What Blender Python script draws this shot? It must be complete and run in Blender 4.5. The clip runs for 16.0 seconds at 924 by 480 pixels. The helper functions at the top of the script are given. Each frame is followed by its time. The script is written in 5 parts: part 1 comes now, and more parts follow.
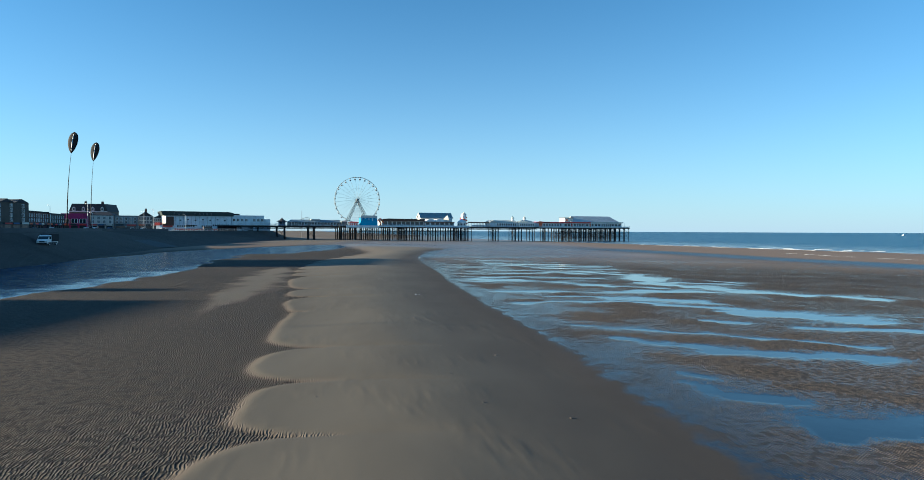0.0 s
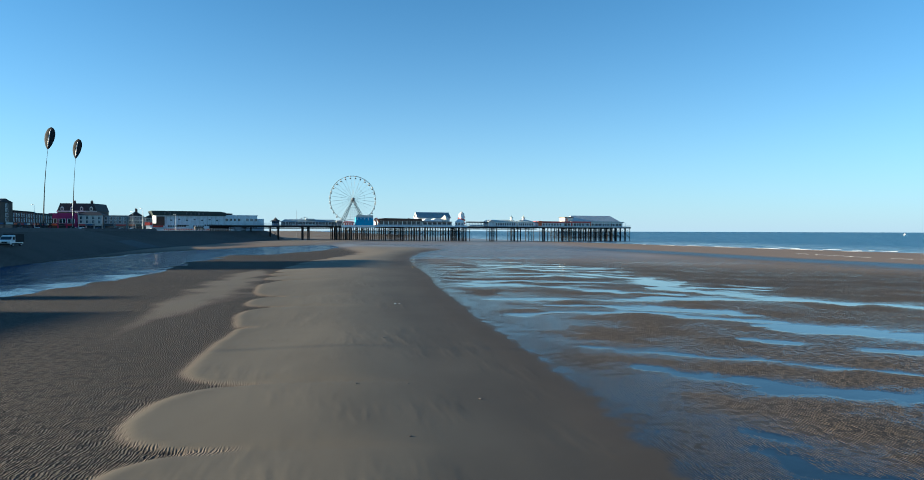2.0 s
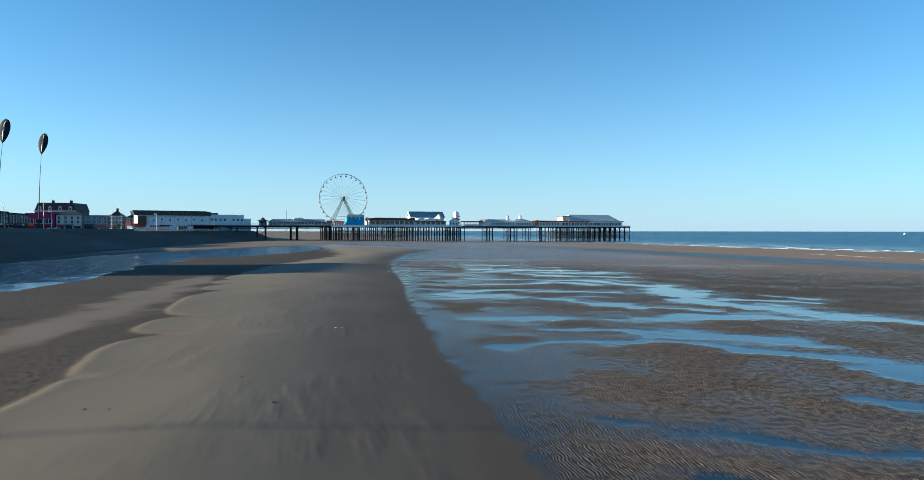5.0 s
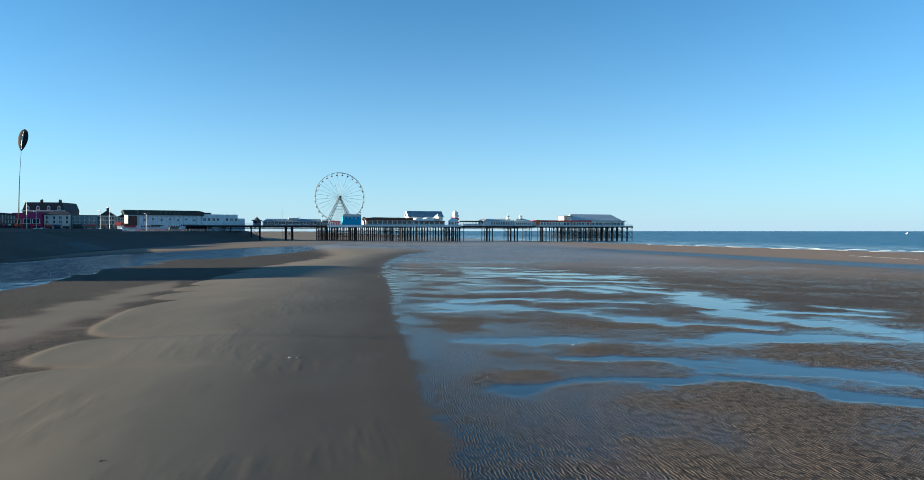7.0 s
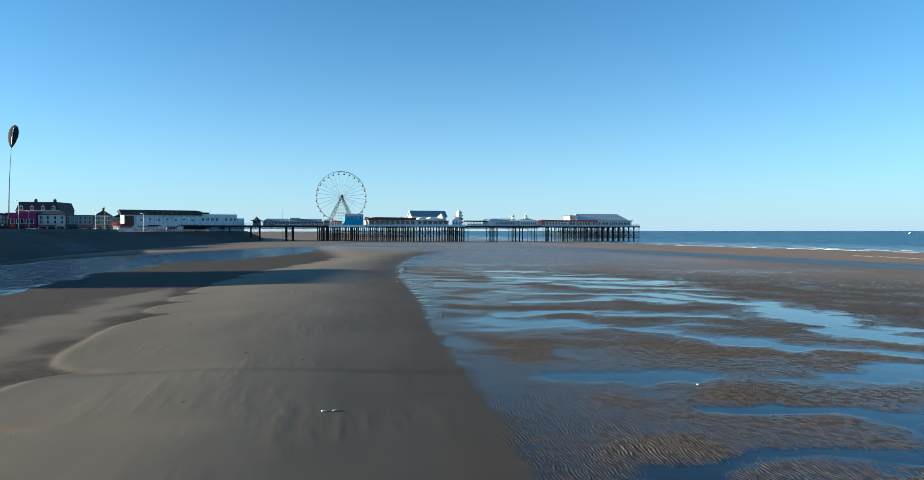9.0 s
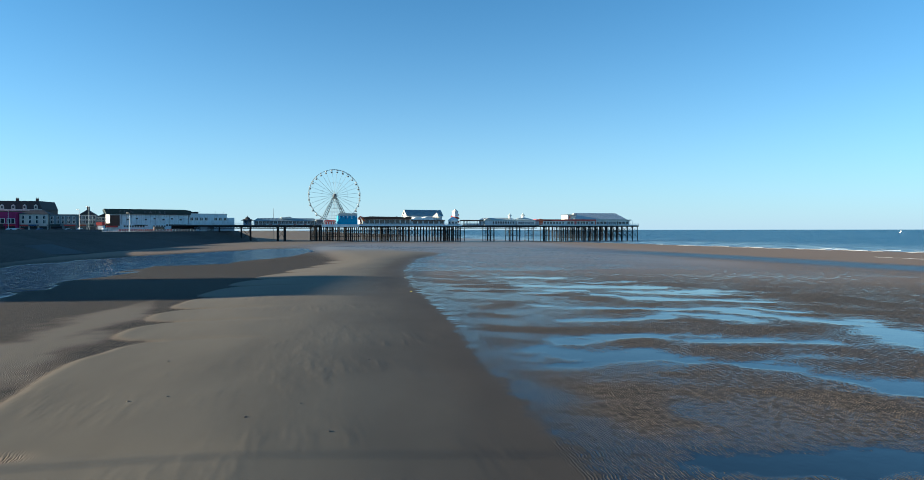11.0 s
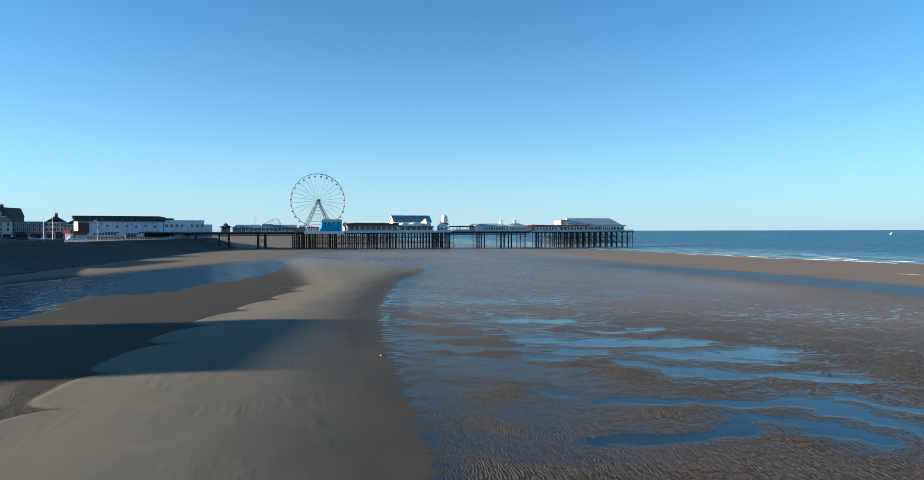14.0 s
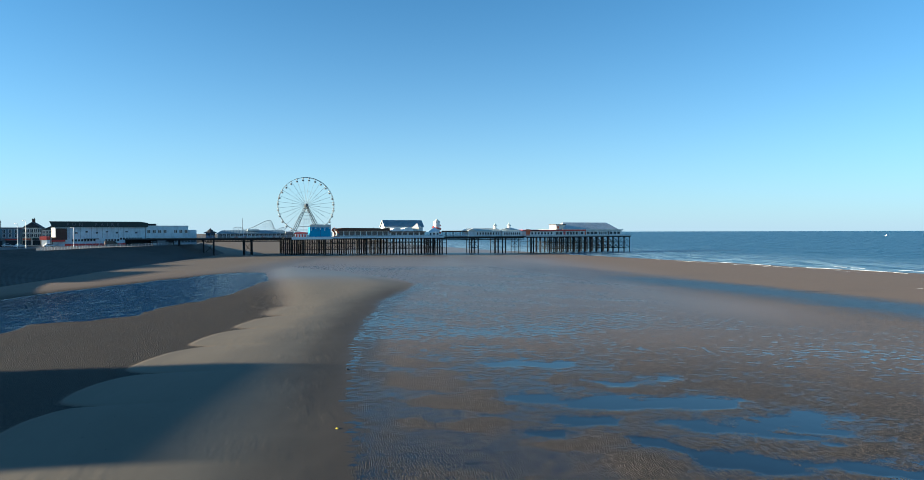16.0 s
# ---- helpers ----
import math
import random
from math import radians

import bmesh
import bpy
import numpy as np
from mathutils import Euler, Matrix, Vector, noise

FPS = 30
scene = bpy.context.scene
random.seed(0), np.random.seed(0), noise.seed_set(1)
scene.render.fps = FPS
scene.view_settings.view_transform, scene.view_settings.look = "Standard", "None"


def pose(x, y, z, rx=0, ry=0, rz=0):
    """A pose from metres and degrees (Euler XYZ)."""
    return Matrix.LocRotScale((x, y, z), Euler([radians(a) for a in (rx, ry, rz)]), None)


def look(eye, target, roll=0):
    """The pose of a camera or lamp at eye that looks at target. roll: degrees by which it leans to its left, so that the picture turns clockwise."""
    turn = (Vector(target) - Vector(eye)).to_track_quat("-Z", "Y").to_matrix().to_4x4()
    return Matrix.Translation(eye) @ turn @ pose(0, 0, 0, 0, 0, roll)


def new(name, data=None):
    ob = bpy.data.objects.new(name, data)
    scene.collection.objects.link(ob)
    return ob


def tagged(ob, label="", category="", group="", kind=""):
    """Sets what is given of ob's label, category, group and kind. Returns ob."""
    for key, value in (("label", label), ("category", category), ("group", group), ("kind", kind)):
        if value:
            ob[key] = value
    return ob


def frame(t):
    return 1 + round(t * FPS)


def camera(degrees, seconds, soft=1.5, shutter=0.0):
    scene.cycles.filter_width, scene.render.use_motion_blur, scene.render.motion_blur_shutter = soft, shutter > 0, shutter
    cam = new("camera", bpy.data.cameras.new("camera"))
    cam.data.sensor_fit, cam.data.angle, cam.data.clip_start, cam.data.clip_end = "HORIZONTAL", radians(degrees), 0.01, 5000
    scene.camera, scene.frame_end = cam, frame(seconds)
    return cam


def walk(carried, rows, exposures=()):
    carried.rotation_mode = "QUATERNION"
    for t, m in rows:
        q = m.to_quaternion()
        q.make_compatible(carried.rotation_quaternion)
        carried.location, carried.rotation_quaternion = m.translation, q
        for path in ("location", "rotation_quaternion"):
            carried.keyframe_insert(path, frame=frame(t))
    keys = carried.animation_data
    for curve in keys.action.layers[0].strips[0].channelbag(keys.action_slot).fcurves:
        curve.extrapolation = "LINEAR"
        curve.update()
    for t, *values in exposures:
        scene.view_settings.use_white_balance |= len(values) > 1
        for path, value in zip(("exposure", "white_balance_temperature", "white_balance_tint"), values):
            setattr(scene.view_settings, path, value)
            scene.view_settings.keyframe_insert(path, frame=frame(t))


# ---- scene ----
cam = camera(72.1, 16.0, 0.65)
PATH = [
    (0, (0.49, 0.685, 6.169), (0.49, 2.684, 6.138), 0.25),
    (0.5, (0.643, 2.389, 6.105), (0.643, 4.389, 6.076), 0.23),
    (1, (0.888, 4.699, 6.103), (0.889, 6.699, 6.073), 0.21),
    (1.5, (1.133, 6.773, 6.065), (1.134, 8.773, 6.034), 0.19),
    (2, (1.461, 9.151, 6.036), (1.463, 11.151, 6.005), 0.18),
    (2.5, (1.744, 11.235, 6.016), (1.748, 13.235, 5.985), 0.16),
    (3, (2.104, 13.587, 5.963), (2.108, 15.587, 5.932), 0.14),
    (3.5, (2.421, 15.635, 5.925), (2.427, 17.634, 5.894), 0.13),
    (4, (2.714, 18.013, 5.904), (2.722, 20.013, 5.873), 0.11),
    (6.5, (3.97, 29.012, 5.856), (3.981, 31.012, 5.825), 0.04),
    (7, (3.688, 31.376, 5.834), (3.699, 33.376, 5.803), 0.02),
    (7.5, (3.218, 33.378, 5.83), (3.229, 35.378, 5.799), 0.01),
    (8, (2.458, 35.591, 5.847), (2.469, 37.591, 5.816), -0.00),
    (8.5, (1.62, 37.445, 5.845), (1.632, 39.444, 5.814), -0.01),
    (9, (0.411, 39.633, 5.846), (0.426, 41.633, 5.815), -0.02),
    (11.5, (-3.02, 50.636, 6.541), (-2.968, 52.635, 6.506), -0.07),
    (12, (-3.097, 53.223, 6.912), (-3.039, 55.221, 6.877), -0.08),
    (12.5, (-2.729, 55.81, 7.373), (-2.669, 57.808, 7.337), -0.09),
    (13, (-2.445, 58.389, 8.134), (-2.38, 60.388, 8.099), -0.10),
    (13.5, (-2.346, 60.64, 8.838), (-2.277, 62.639, 8.803), -0.10),
    (14, (-2.027, 63.053, 9.619), (-1.952, 65.051, 9.586), -0.11),
    (14.5, (-1.694, 65.244, 10.276), (-1.612, 67.242, 10.242), -0.12),
    (15, (-1.291, 67.654, 11.065), (-1.204, 69.651, 11.031), -0.12),
    (15.5, (-0.907, 70.042, 11.573), (-0.818, 72.04, 11.54), -0.13),
    (16, (-0.525, 72.681, 12.097), (-0.434, 74.679, 12.066), -0.13),
]
walk(cam, [(t, look(eye, target, roll)) for t, eye, target, roll in PATH], ((0.0, 1.66, 5250, 0), (16.0, 1.66, 5250, 0)))

# ---- sky, sun, exposure ----
SUN_ELEV = radians(9.5)
SUN_FROM = Vector((-0.9965, -0.085, 0)).normalized()      # the sun stands over the town, a little behind the camera
world = bpy.data.worlds.new("morning_sky")
scene.world = world
world.use_nodes = True
wn = world.node_tree.nodes
sky = wn.new("ShaderNodeTexSky")
sky.sky_type = "NISHITA"
sky.sun_disc = False
sky.sun_elevation = SUN_ELEV
sky.sun_rotation = math.atan2(SUN_FROM.x, SUN_FROM.y)
sky.altitude = 0
sky.air_density, sky.dust_density, sky.ozone_density = 0.78, 0.02, 2.9
# pale sea haze low over the horizon
wl = world.node_tree.links
around = wn.new("ShaderNodeTexCoord")
height = wn.new("ShaderNodeSeparateXYZ")
wl.new(around.outputs["Generated"], height.inputs[0])
low = wn.new("ShaderNodeMath")
low.operation, low.use_clamp = "SUBTRACT", True
low.inputs[0].default_value = 1.0
wl.new(height.outputs[2], low.inputs[1])
thick = wn.new("ShaderNodeMath")
thick.operation = "POWER"
wl.new(low.outputs[0], thick.inputs[0])
thick.inputs[1].default_value = 7.0
part_of = wn.new("ShaderNodeMath")
part_of.operation = "MULTIPLY"
wl.new(thick.outputs[0], part_of.inputs[0])
part_of.inputs[1].default_value = 0.97
haze = wn.new("ShaderNodeMix")
haze.data_type = "RGBA"
wl.new(part_of.outputs[0], haze.inputs[0])
clear = wn.new("ShaderNodeMix")
clear.data_type, clear.blend_type = "RGBA", "MULTIPLY"
clear.inputs[0].default_value = 1.0
wl.new(sky.outputs[0], clear.inputs[6])
clear.inputs[7].default_value = (0.88, 1.12, 1.06, 1.0)
wl.new(clear.outputs[2], haze.inputs[6])
haze.inputs[7].default_value = (3.30, 3.75, 3.85, 1.0)
wl.new(haze.outputs[2], wn["Background"].inputs[0])
wn["Background"].inputs[1].default_value = 0.0605

sun = new("sun", bpy.data.lights.new("sun", "SUN"))
sun.data.energy, sun.data.angle, sun.data.color = 5.0, radians(0.55), (1.0, 0.75, 0.48)
sun_dir = SUN_FROM * math.cos(SUN_ELEV) + Vector((0, 0, math.sin(SUN_ELEV)))
sun.matrix_world = look(sun_dir * 300, (0, 0, 0))

# ---- materials ----
class Tree:
    """A few shorthands for wiring shader nodes."""

    def __init__(self, name):
        self.mat = bpy.data.materials.new(name)
        self.mat.use_nodes = True
        self.tree = self.mat.node_tree
        self.n, self.l = self.tree.nodes, self.tree.links
        self.bsdf = self.n["Principled BSDF"]
        self.out = self.n["Material Output"]

    def put(self, socket, value):
        if isinstance(value, bpy.types.NodeSocket):
            self.l.new(value, socket)
        else:
            socket.default_value = value

    def math(self, op, a, b=0.0, c=0.0):
        node = self.n.new("ShaderNodeMath")
        node.operation = op
        for i, v in enumerate((a, b, c)):
            self.put(node.inputs[i], v)
        return node.outputs[0]

    def span(self, x, lo, hi, to0=0.0, to1=1.0, kind="SMOOTHSTEP"):
        node = self.n.new("ShaderNodeMapRange")
        node.interpolation_type = kind
        for i, v in enumerate((x, lo, hi, to0, to1)):
            self.put(node.inputs[i], v)
        return node.outputs[0]

    def mix(self, f, a, b):
        node = self.n.new("ShaderNodeMix")
        node.data_type = "RGBA"
        self.put(node.inputs[0], f)
        self.put(node.inputs[6], a)
        self.put(node.inputs[7], b)
        return node.outputs[2]

    def place(self, sx=1.0, sy=1.0, sz=1.0):
        geo = self.n.new("ShaderNodeNewGeometry")
        m = self.n.new("ShaderNodeMapping")
        self.l.new(geo.outputs["Position"], m.inputs[0])
        m.inputs[3].default_value = (sx, sy, sz)
        return m.outputs[0]

    def noise(self, where, scale, detail=3.0, rough=0.55):
        node = self.n.new("ShaderNodeTexNoise")
        self.l.new(where, node.inputs["Vector"])
        node.inputs["Scale"].default_value = scale
        node.inputs["Detail"].default_value = detail
        node.inputs["Roughness"].default_value = rough
        return node.outputs[0]

    def attr(self, name):
        node = self.n.new("ShaderNodeAttribute")
        node.attribute_name = name
        return node.outputs["Fac"]

    def rand(self):
        return self.n.new("ShaderNodeObjectInfo").outputs["Random"]

    def bump(self, height, distance=1.0, strength=1.0):
        node = self.n.new("ShaderNodeBump")
        node.inputs["Strength"].default_value = strength
        node.inputs["Distance"].default_value = distance
        self.l.new(height, node.inputs["Height"])
        return node.outputs[0]


def rgb(r, g, b):
    return (r, g, b, 1.0)


def painted(name, colour, rough=0.6, metal=0.0, stain=0.35, scale=0.6, relief=0.02, dirt=None, vary=0.0):
    """A worn painted or rendered surface: broad stains, fine grain, slight relief."""
    t = Tree(name)
    pos = t.place()
    broad = t.noise(pos, scale, 4.0, 0.6)
    streak = t.noise(t.place(2.2, 2.2, 0.25), 1.0, 3.0, 0.6)
    fine = t.noise(pos, 14.0, 2.0, 0.6)
    dark = dirt or tuple(c * 0.45 for c in colour)
    f = t.math("MULTIPLY", t.span(t.math("ADD", t.math("MULTIPLY", broad, 0.6), t.math("MULTIPLY", streak, 0.4)), 0.42, 0.68), stain)
    f = t.math("ADD", f, t.math("MULTIPLY", fine, 0.08))
    if vary:
        f = t.math("ADD", f, t.math("MULTIPLY", t.rand(), vary))
    t.put(t.bsdf.inputs["Base Color"], t.mix(f, rgb(*colour), rgb(*dark)))
    t.put(t.bsdf.inputs["Roughness"], t.span(fine, 0.3, 0.7, rough - 0.08, min(1.0, rough + 0.1)))
    t.bsdf.inputs["Metallic"].default_value = metal
    if relief:
        t.put(t.bsdf.inputs["Normal"], t.bump(t.math("ADD", fine, t.math("MULTIPLY", broad, 0.6)), relief))
    return t.mat


def glass_mat(name, colour=(0.02, 0.028, 0.035), rough=0.06):
    t = Tree(name)
    n = t.noise(t.place(), 0.35, 2.0)
    t.put(t.bsdf.inputs["Base Color"], t.mix(n, rgb(*colour), rgb(*(c * 2.2 for c in colour))))
    t.bsdf.inputs["Roughness"].default_value = rough
    t.bsdf.inputs["IOR"].default_value = 1.5
    return t.mat


def ribbed(name, colour, axis_scale, rough=0.5, relief=0.05):
    """Sheeting with ribs along the slope."""
    t = Tree(name)
    geo = t.n.new("ShaderNodeTexCoord")
    m = t.n.new("ShaderNodeMapping")
    t.l.new(geo.outputs["Object"], m.inputs[0])
    sep = t.n.new("ShaderNodeSeparateXYZ")
    t.l.new(m.outputs[0], sep.inputs[0])
    wave = t.math("SINE", t.math("MULTIPLY", sep.outputs[0], axis_scale))
    broad = t.noise(t.place(), 0.5, 4.0, 0.65)
    dark = tuple(c * 0.55 for c in colour)
    f = t.math("ADD", t.math("MULTIPLY", t.span(broad, 0.4, 0.7), 0.5), t.math("MULTIPLY", t.span(wave, 0.6, 1.0), 0.3))
    t.put(t.bsdf.inputs["Base Color"], t.mix(f, rgb(*colour), rgb(*dark)))
    t.bsdf.inputs["Roughness"].default_value = rough
    t.put(t.bsdf.inputs["Normal"], t.bump(wave, relief))
    return t.mat


def sand_material():
    """Beach sand: ripples, damp bank, films of water lying in the troughs.
    lev: height over the standing water in metres; rip: how rippled; bank: the drier bar; soak: soaked sand along the
    bar and landward, where it also blackens the shade painted in the troughs; wet: sheen of a moist skin."""
    t = Tree("beach_sand")
    geo = t.n.new("ShaderNodeNewGeometry")
    pos = geo.outputs["Position"]
    sep = t.n.new("ShaderNodeSeparateXYZ")
    t.l.new(pos, sep.inputs[0])
    x, y = sep.outputs[0], sep.outputs[1]
    flat = t.n.new("ShaderNodeCombineXYZ")
    t.l.new(x, flat.inputs[0])
    t.l.new(y, flat.inputs[1])
    p = flat.outputs[0]
    lev, rip, bank, wet, soak = (t.attr(a) for a in ("lev", "rip", "bank", "wet", "soak"))

    def blend(a, ka, b, kb):
        return t.math("ADD", t.math("MULTIPLY", a, ka), t.math("MULTIPLY", b, kb))

    def turned(angle, sx, sy):
        """Ground coordinates turned by an angle, then squeezed along each new axis."""
        c, d = math.cos(angle), math.sin(angle)
        v = t.n.new("ShaderNodeCombineXYZ")
        t.l.new(blend(x, c * sx, y, d * sx), v.inputs[0])
        t.l.new(blend(x, -d * sy, y, c * sy), v.inputs[1])
        return v.outputs[0]

    def centred(n, k):
        return t.math("MULTIPLY", t.math("SUBTRACT", n, 0.5), k)

    # ripple crests run up the beach, closer set where the walk begins; they bend, fork and break off
    long = turned(0.17, 1.0, 0.55)
    sway = t.math("ADD", centred(t.noise(p, 0.11, 1.0), 1.1), centred(t.noise(p, 0.55, 1.0), 0.36))
    sway = t.math("ADD", sway, centred(t.noise(long, 4.6, 1.0), 0.190))
    along = t.math("ADD", blend(x, 0.985, y, 0.17), sway)
    wide = t.math("ADD", blend(x, 0.975, y, 0.22), t.math("MULTIPLY", sway, 1.7))
    onward = t.span(t.math("ADD", y, centred(t.noise(p, 0.07, 2.0), 40.0)), 66.0, 96.0)
    wave = t.math("ADD", t.math("MULTIPLY", t.math("SINE", t.math("MULTIPLY", along, 2 * math.pi / 0.100)), t.math("SUBTRACT", 1.0, onward)),
                  t.math("MULTIPLY", t.math("SINE", t.math("MULTIPLY", wide, 2 * math.pi / 0.150)), onward))
    breaks = t.noise(turned(0.17, 3.4, 3.0), 1.0, 2.0, 0.6)
    wave = t.math("MULTIPLY", wave, t.span(breaks, 0.36, 0.58, 0.10, 0.95))
    wave = t.math("ADD", wave, t.math("MULTIPLY", centred(t.noise(long, 9.5, 2.0), 2.6), t.span(onward, 0.0, 1.0, 1.0, 0.45)))
    ripple = t.math("MULTIPLY", wave, rip)
    # water film where the sand dips under the standing level
    lump = centred(t.noise(p, 0.7, 4.0, 0.62), 0.022)
    lump = t.math("ADD", lump, centred(t.noise(turned(0.0, 0.55, 1.0), 1.7, 5.0, 0.68), t.span(t.math("ADD", y, t.math("MULTIPLY", x, 0.4)), 70.0, 150.0, 0.0, 0.13)))
    q = t.math("ADD", t.math("ADD", lev, lump), t.math("MULTIPLY", ripple, 0.019))
    seaside = blend(x, 0.959, y, 0.285)
    soft = t.span(seaside, 85.0, 112.0, 0.0, 0.022)
    film = t.math("DIVIDE", t.math("SUBTRACT", t.math("ADD", 0.002, soft), q), t.math("ADD", 0.010, t.math("MULTIPLY", soft, 2.0)))
    film = t.span(film, 0.0, 1.0)
    damp = t.math("MULTIPLY", t.span(q, 0.000, 0.030, 1.0, 0.0), t.span(rip, 0.25, 0.9, 0.35, 1.0))
    # sand colour at several scales
    broad = t.noise(p, 0.045, 4.0, 0.6)
    patch = t.noise(p, 0.4, 4.0, 0.6)
    grain = t.noise(pos, 55.0, 2.0, 0.7)
    brown = t.mix(t.span(broad, 0.35, 0.65), rgb(0.250, 0.187, 0.129), rgb(0.195, 0.148, 0.103))
    # wet troughs, coloured near black for the self-shade that bump relief lacks
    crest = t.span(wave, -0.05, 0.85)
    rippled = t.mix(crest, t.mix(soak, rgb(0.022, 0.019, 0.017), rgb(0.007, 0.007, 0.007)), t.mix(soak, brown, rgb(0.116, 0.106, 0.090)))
    plain = t.mix(patch, rgb(0.300, 0.214, 0.150), rgb(0.235, 0.168, 0.118))
    soaked = t.mix(patch, rgb(0.076, 0.063, 0.050), rgb(0.061, 0.051, 0.041))
    plain = t.mix(soak, plain, soaked)
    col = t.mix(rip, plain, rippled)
    mottle = t.span(t.noise(turned(0.17, 2.4, 1.5), 1.0, 4.0, 0.7), 0.40, 0.62)
    col = t.mix(t.math("MULTIPLY", mottle, t.math("MULTIPLY", rip, 0.62)), col, rgb(0.074, 0.057, 0.043))
    bar = t.mix(t.span(t.noise(turned(0.1, 0.16, 0.05), 1.0, 4.0, 0.55), 0.35, 0.7), rgb(0.149, 0.128, 0.096), rgb(0.118, 0.101, 0.076))
    bar = t.mix(t.math("MULTIPLY", t.span(t.noise(turned(0.1, 0.9, 0.25), 1.0, 4.0, 0.6), 0.50, 0.8), 0.25), bar, rgb(0.104, 0.085, 0.062))
    # farther along the bar lies higher and drier
    bar = t.mix(t.math("MULTIPLY", t.span(y, 65.0, 150.0), 0.75), bar, t.mix(patch, rgb(0.240, 0.196, 0.142), rgb(0.210, 0.172, 0.125)))
    bar = t.mix(soak, bar, soaked)
    col = t.mix(bank, col, bar)
    col = t.mix(t.math("MULTIPLY", damp, t.math("SUBTRACT", 0.62, t.math("MULTIPLY", bank, 0.3))), col, rgb(0.056, 0.043, 0.033))
    col = t.mix(t.math("MULTIPLY", grain, 0.16), col, rgb(0.11, 0.09, 0.07))
    t.put(t.bsdf.inputs["Base Color"], col)
    t.put(t.bsdf.inputs["Roughness"], t.math("SUBTRACT", t.math("SUBTRACT", 0.90, t.math("MULTIPLY", bank, 0.05)), t.math("MULTIPLY", t.math("MAXIMUM", t.math("MULTIPLY", damp, 0.6), wet), 0.55)))
    t.put(t.bsdf.inputs["Specular IOR Level"], t.math("ADD", t.math("ADD", 0.10, t.math("MULTIPLY", bank, 0.06)), t.math("MULTIPLY", wet, 0.40)))
    # relief: ripples, drag marks on the bar, grain
    drag = t.noise(turned(0.22, 1.2, 0.26), 1.0, 2.0, 0.5)
    where = t.span(t.noise(p, 0.16, 2.0), 0.42, 0.62)
    h = t.math("MULTIPLY", ripple, t.math("ADD", 0.0190, t.math("MULTIPLY", onward, 0.006)))
    h = t.math("ADD", h, t.math("MULTIPLY", t.math("MULTIPLY", t.math("MULTIPLY", t.span(drag, 0.35, 0.85), bank), where), 0.014))
    h = t.math("ADD", h, t.math("MULTIPLY", patch, 0.008))
    h = t.math("ADD", h, t.math("MULTIPLY", grain, 0.0014))
    t.put(t.bsdf.inputs["Normal"], t.bump(h))
    water = t.n.new("ShaderNodeBsdfPrincipled")
    water.inputs["Base Color"].default_value = rgb(0.012, 0.014, 0.016)
    t.put(water.inputs["Roughness"], t.math("MAXIMUM", t.span(seaside, 85.0, 112.0, 0.06, 0.34), t.span(y, 105.0, 165.0, 0.06, 0.24)))
    water.inputs["IOR"].default_value = 1.33
    windy = t.span(seaside, 85.0, 112.0, 0.010, 0.14)
    windy = t.math("MAXIMUM", windy, t.span(x, -26.0, -36.0, 0.0, 0.5))
    t.put(water.inputs["Normal"], t.bump(t.math("MULTIPLY", t.noise(p, 2.0, 3.0), windy)))
    mixer = t.n.new("ShaderNodeMixShader")
    t.l.new(film, mixer.inputs[0])
    t.l.new(t.bsdf.outputs[0], mixer.inputs[1])
    t.l.new(water.outputs[0], mixer.inputs[2])
    t.l.new(mixer.outputs[0], t.out.inputs["Surface"])
    return t.mat


def t_place(t, p, sx, sy, turn):
    m = t.n.new("ShaderNodeMapping")
    t.l.new(p, m.inputs[0])
    m.inputs[2].default_value = (0, 0, turn)
    m.inputs[3].default_value = (sx, sy, 1)
    return m.outputs[0]


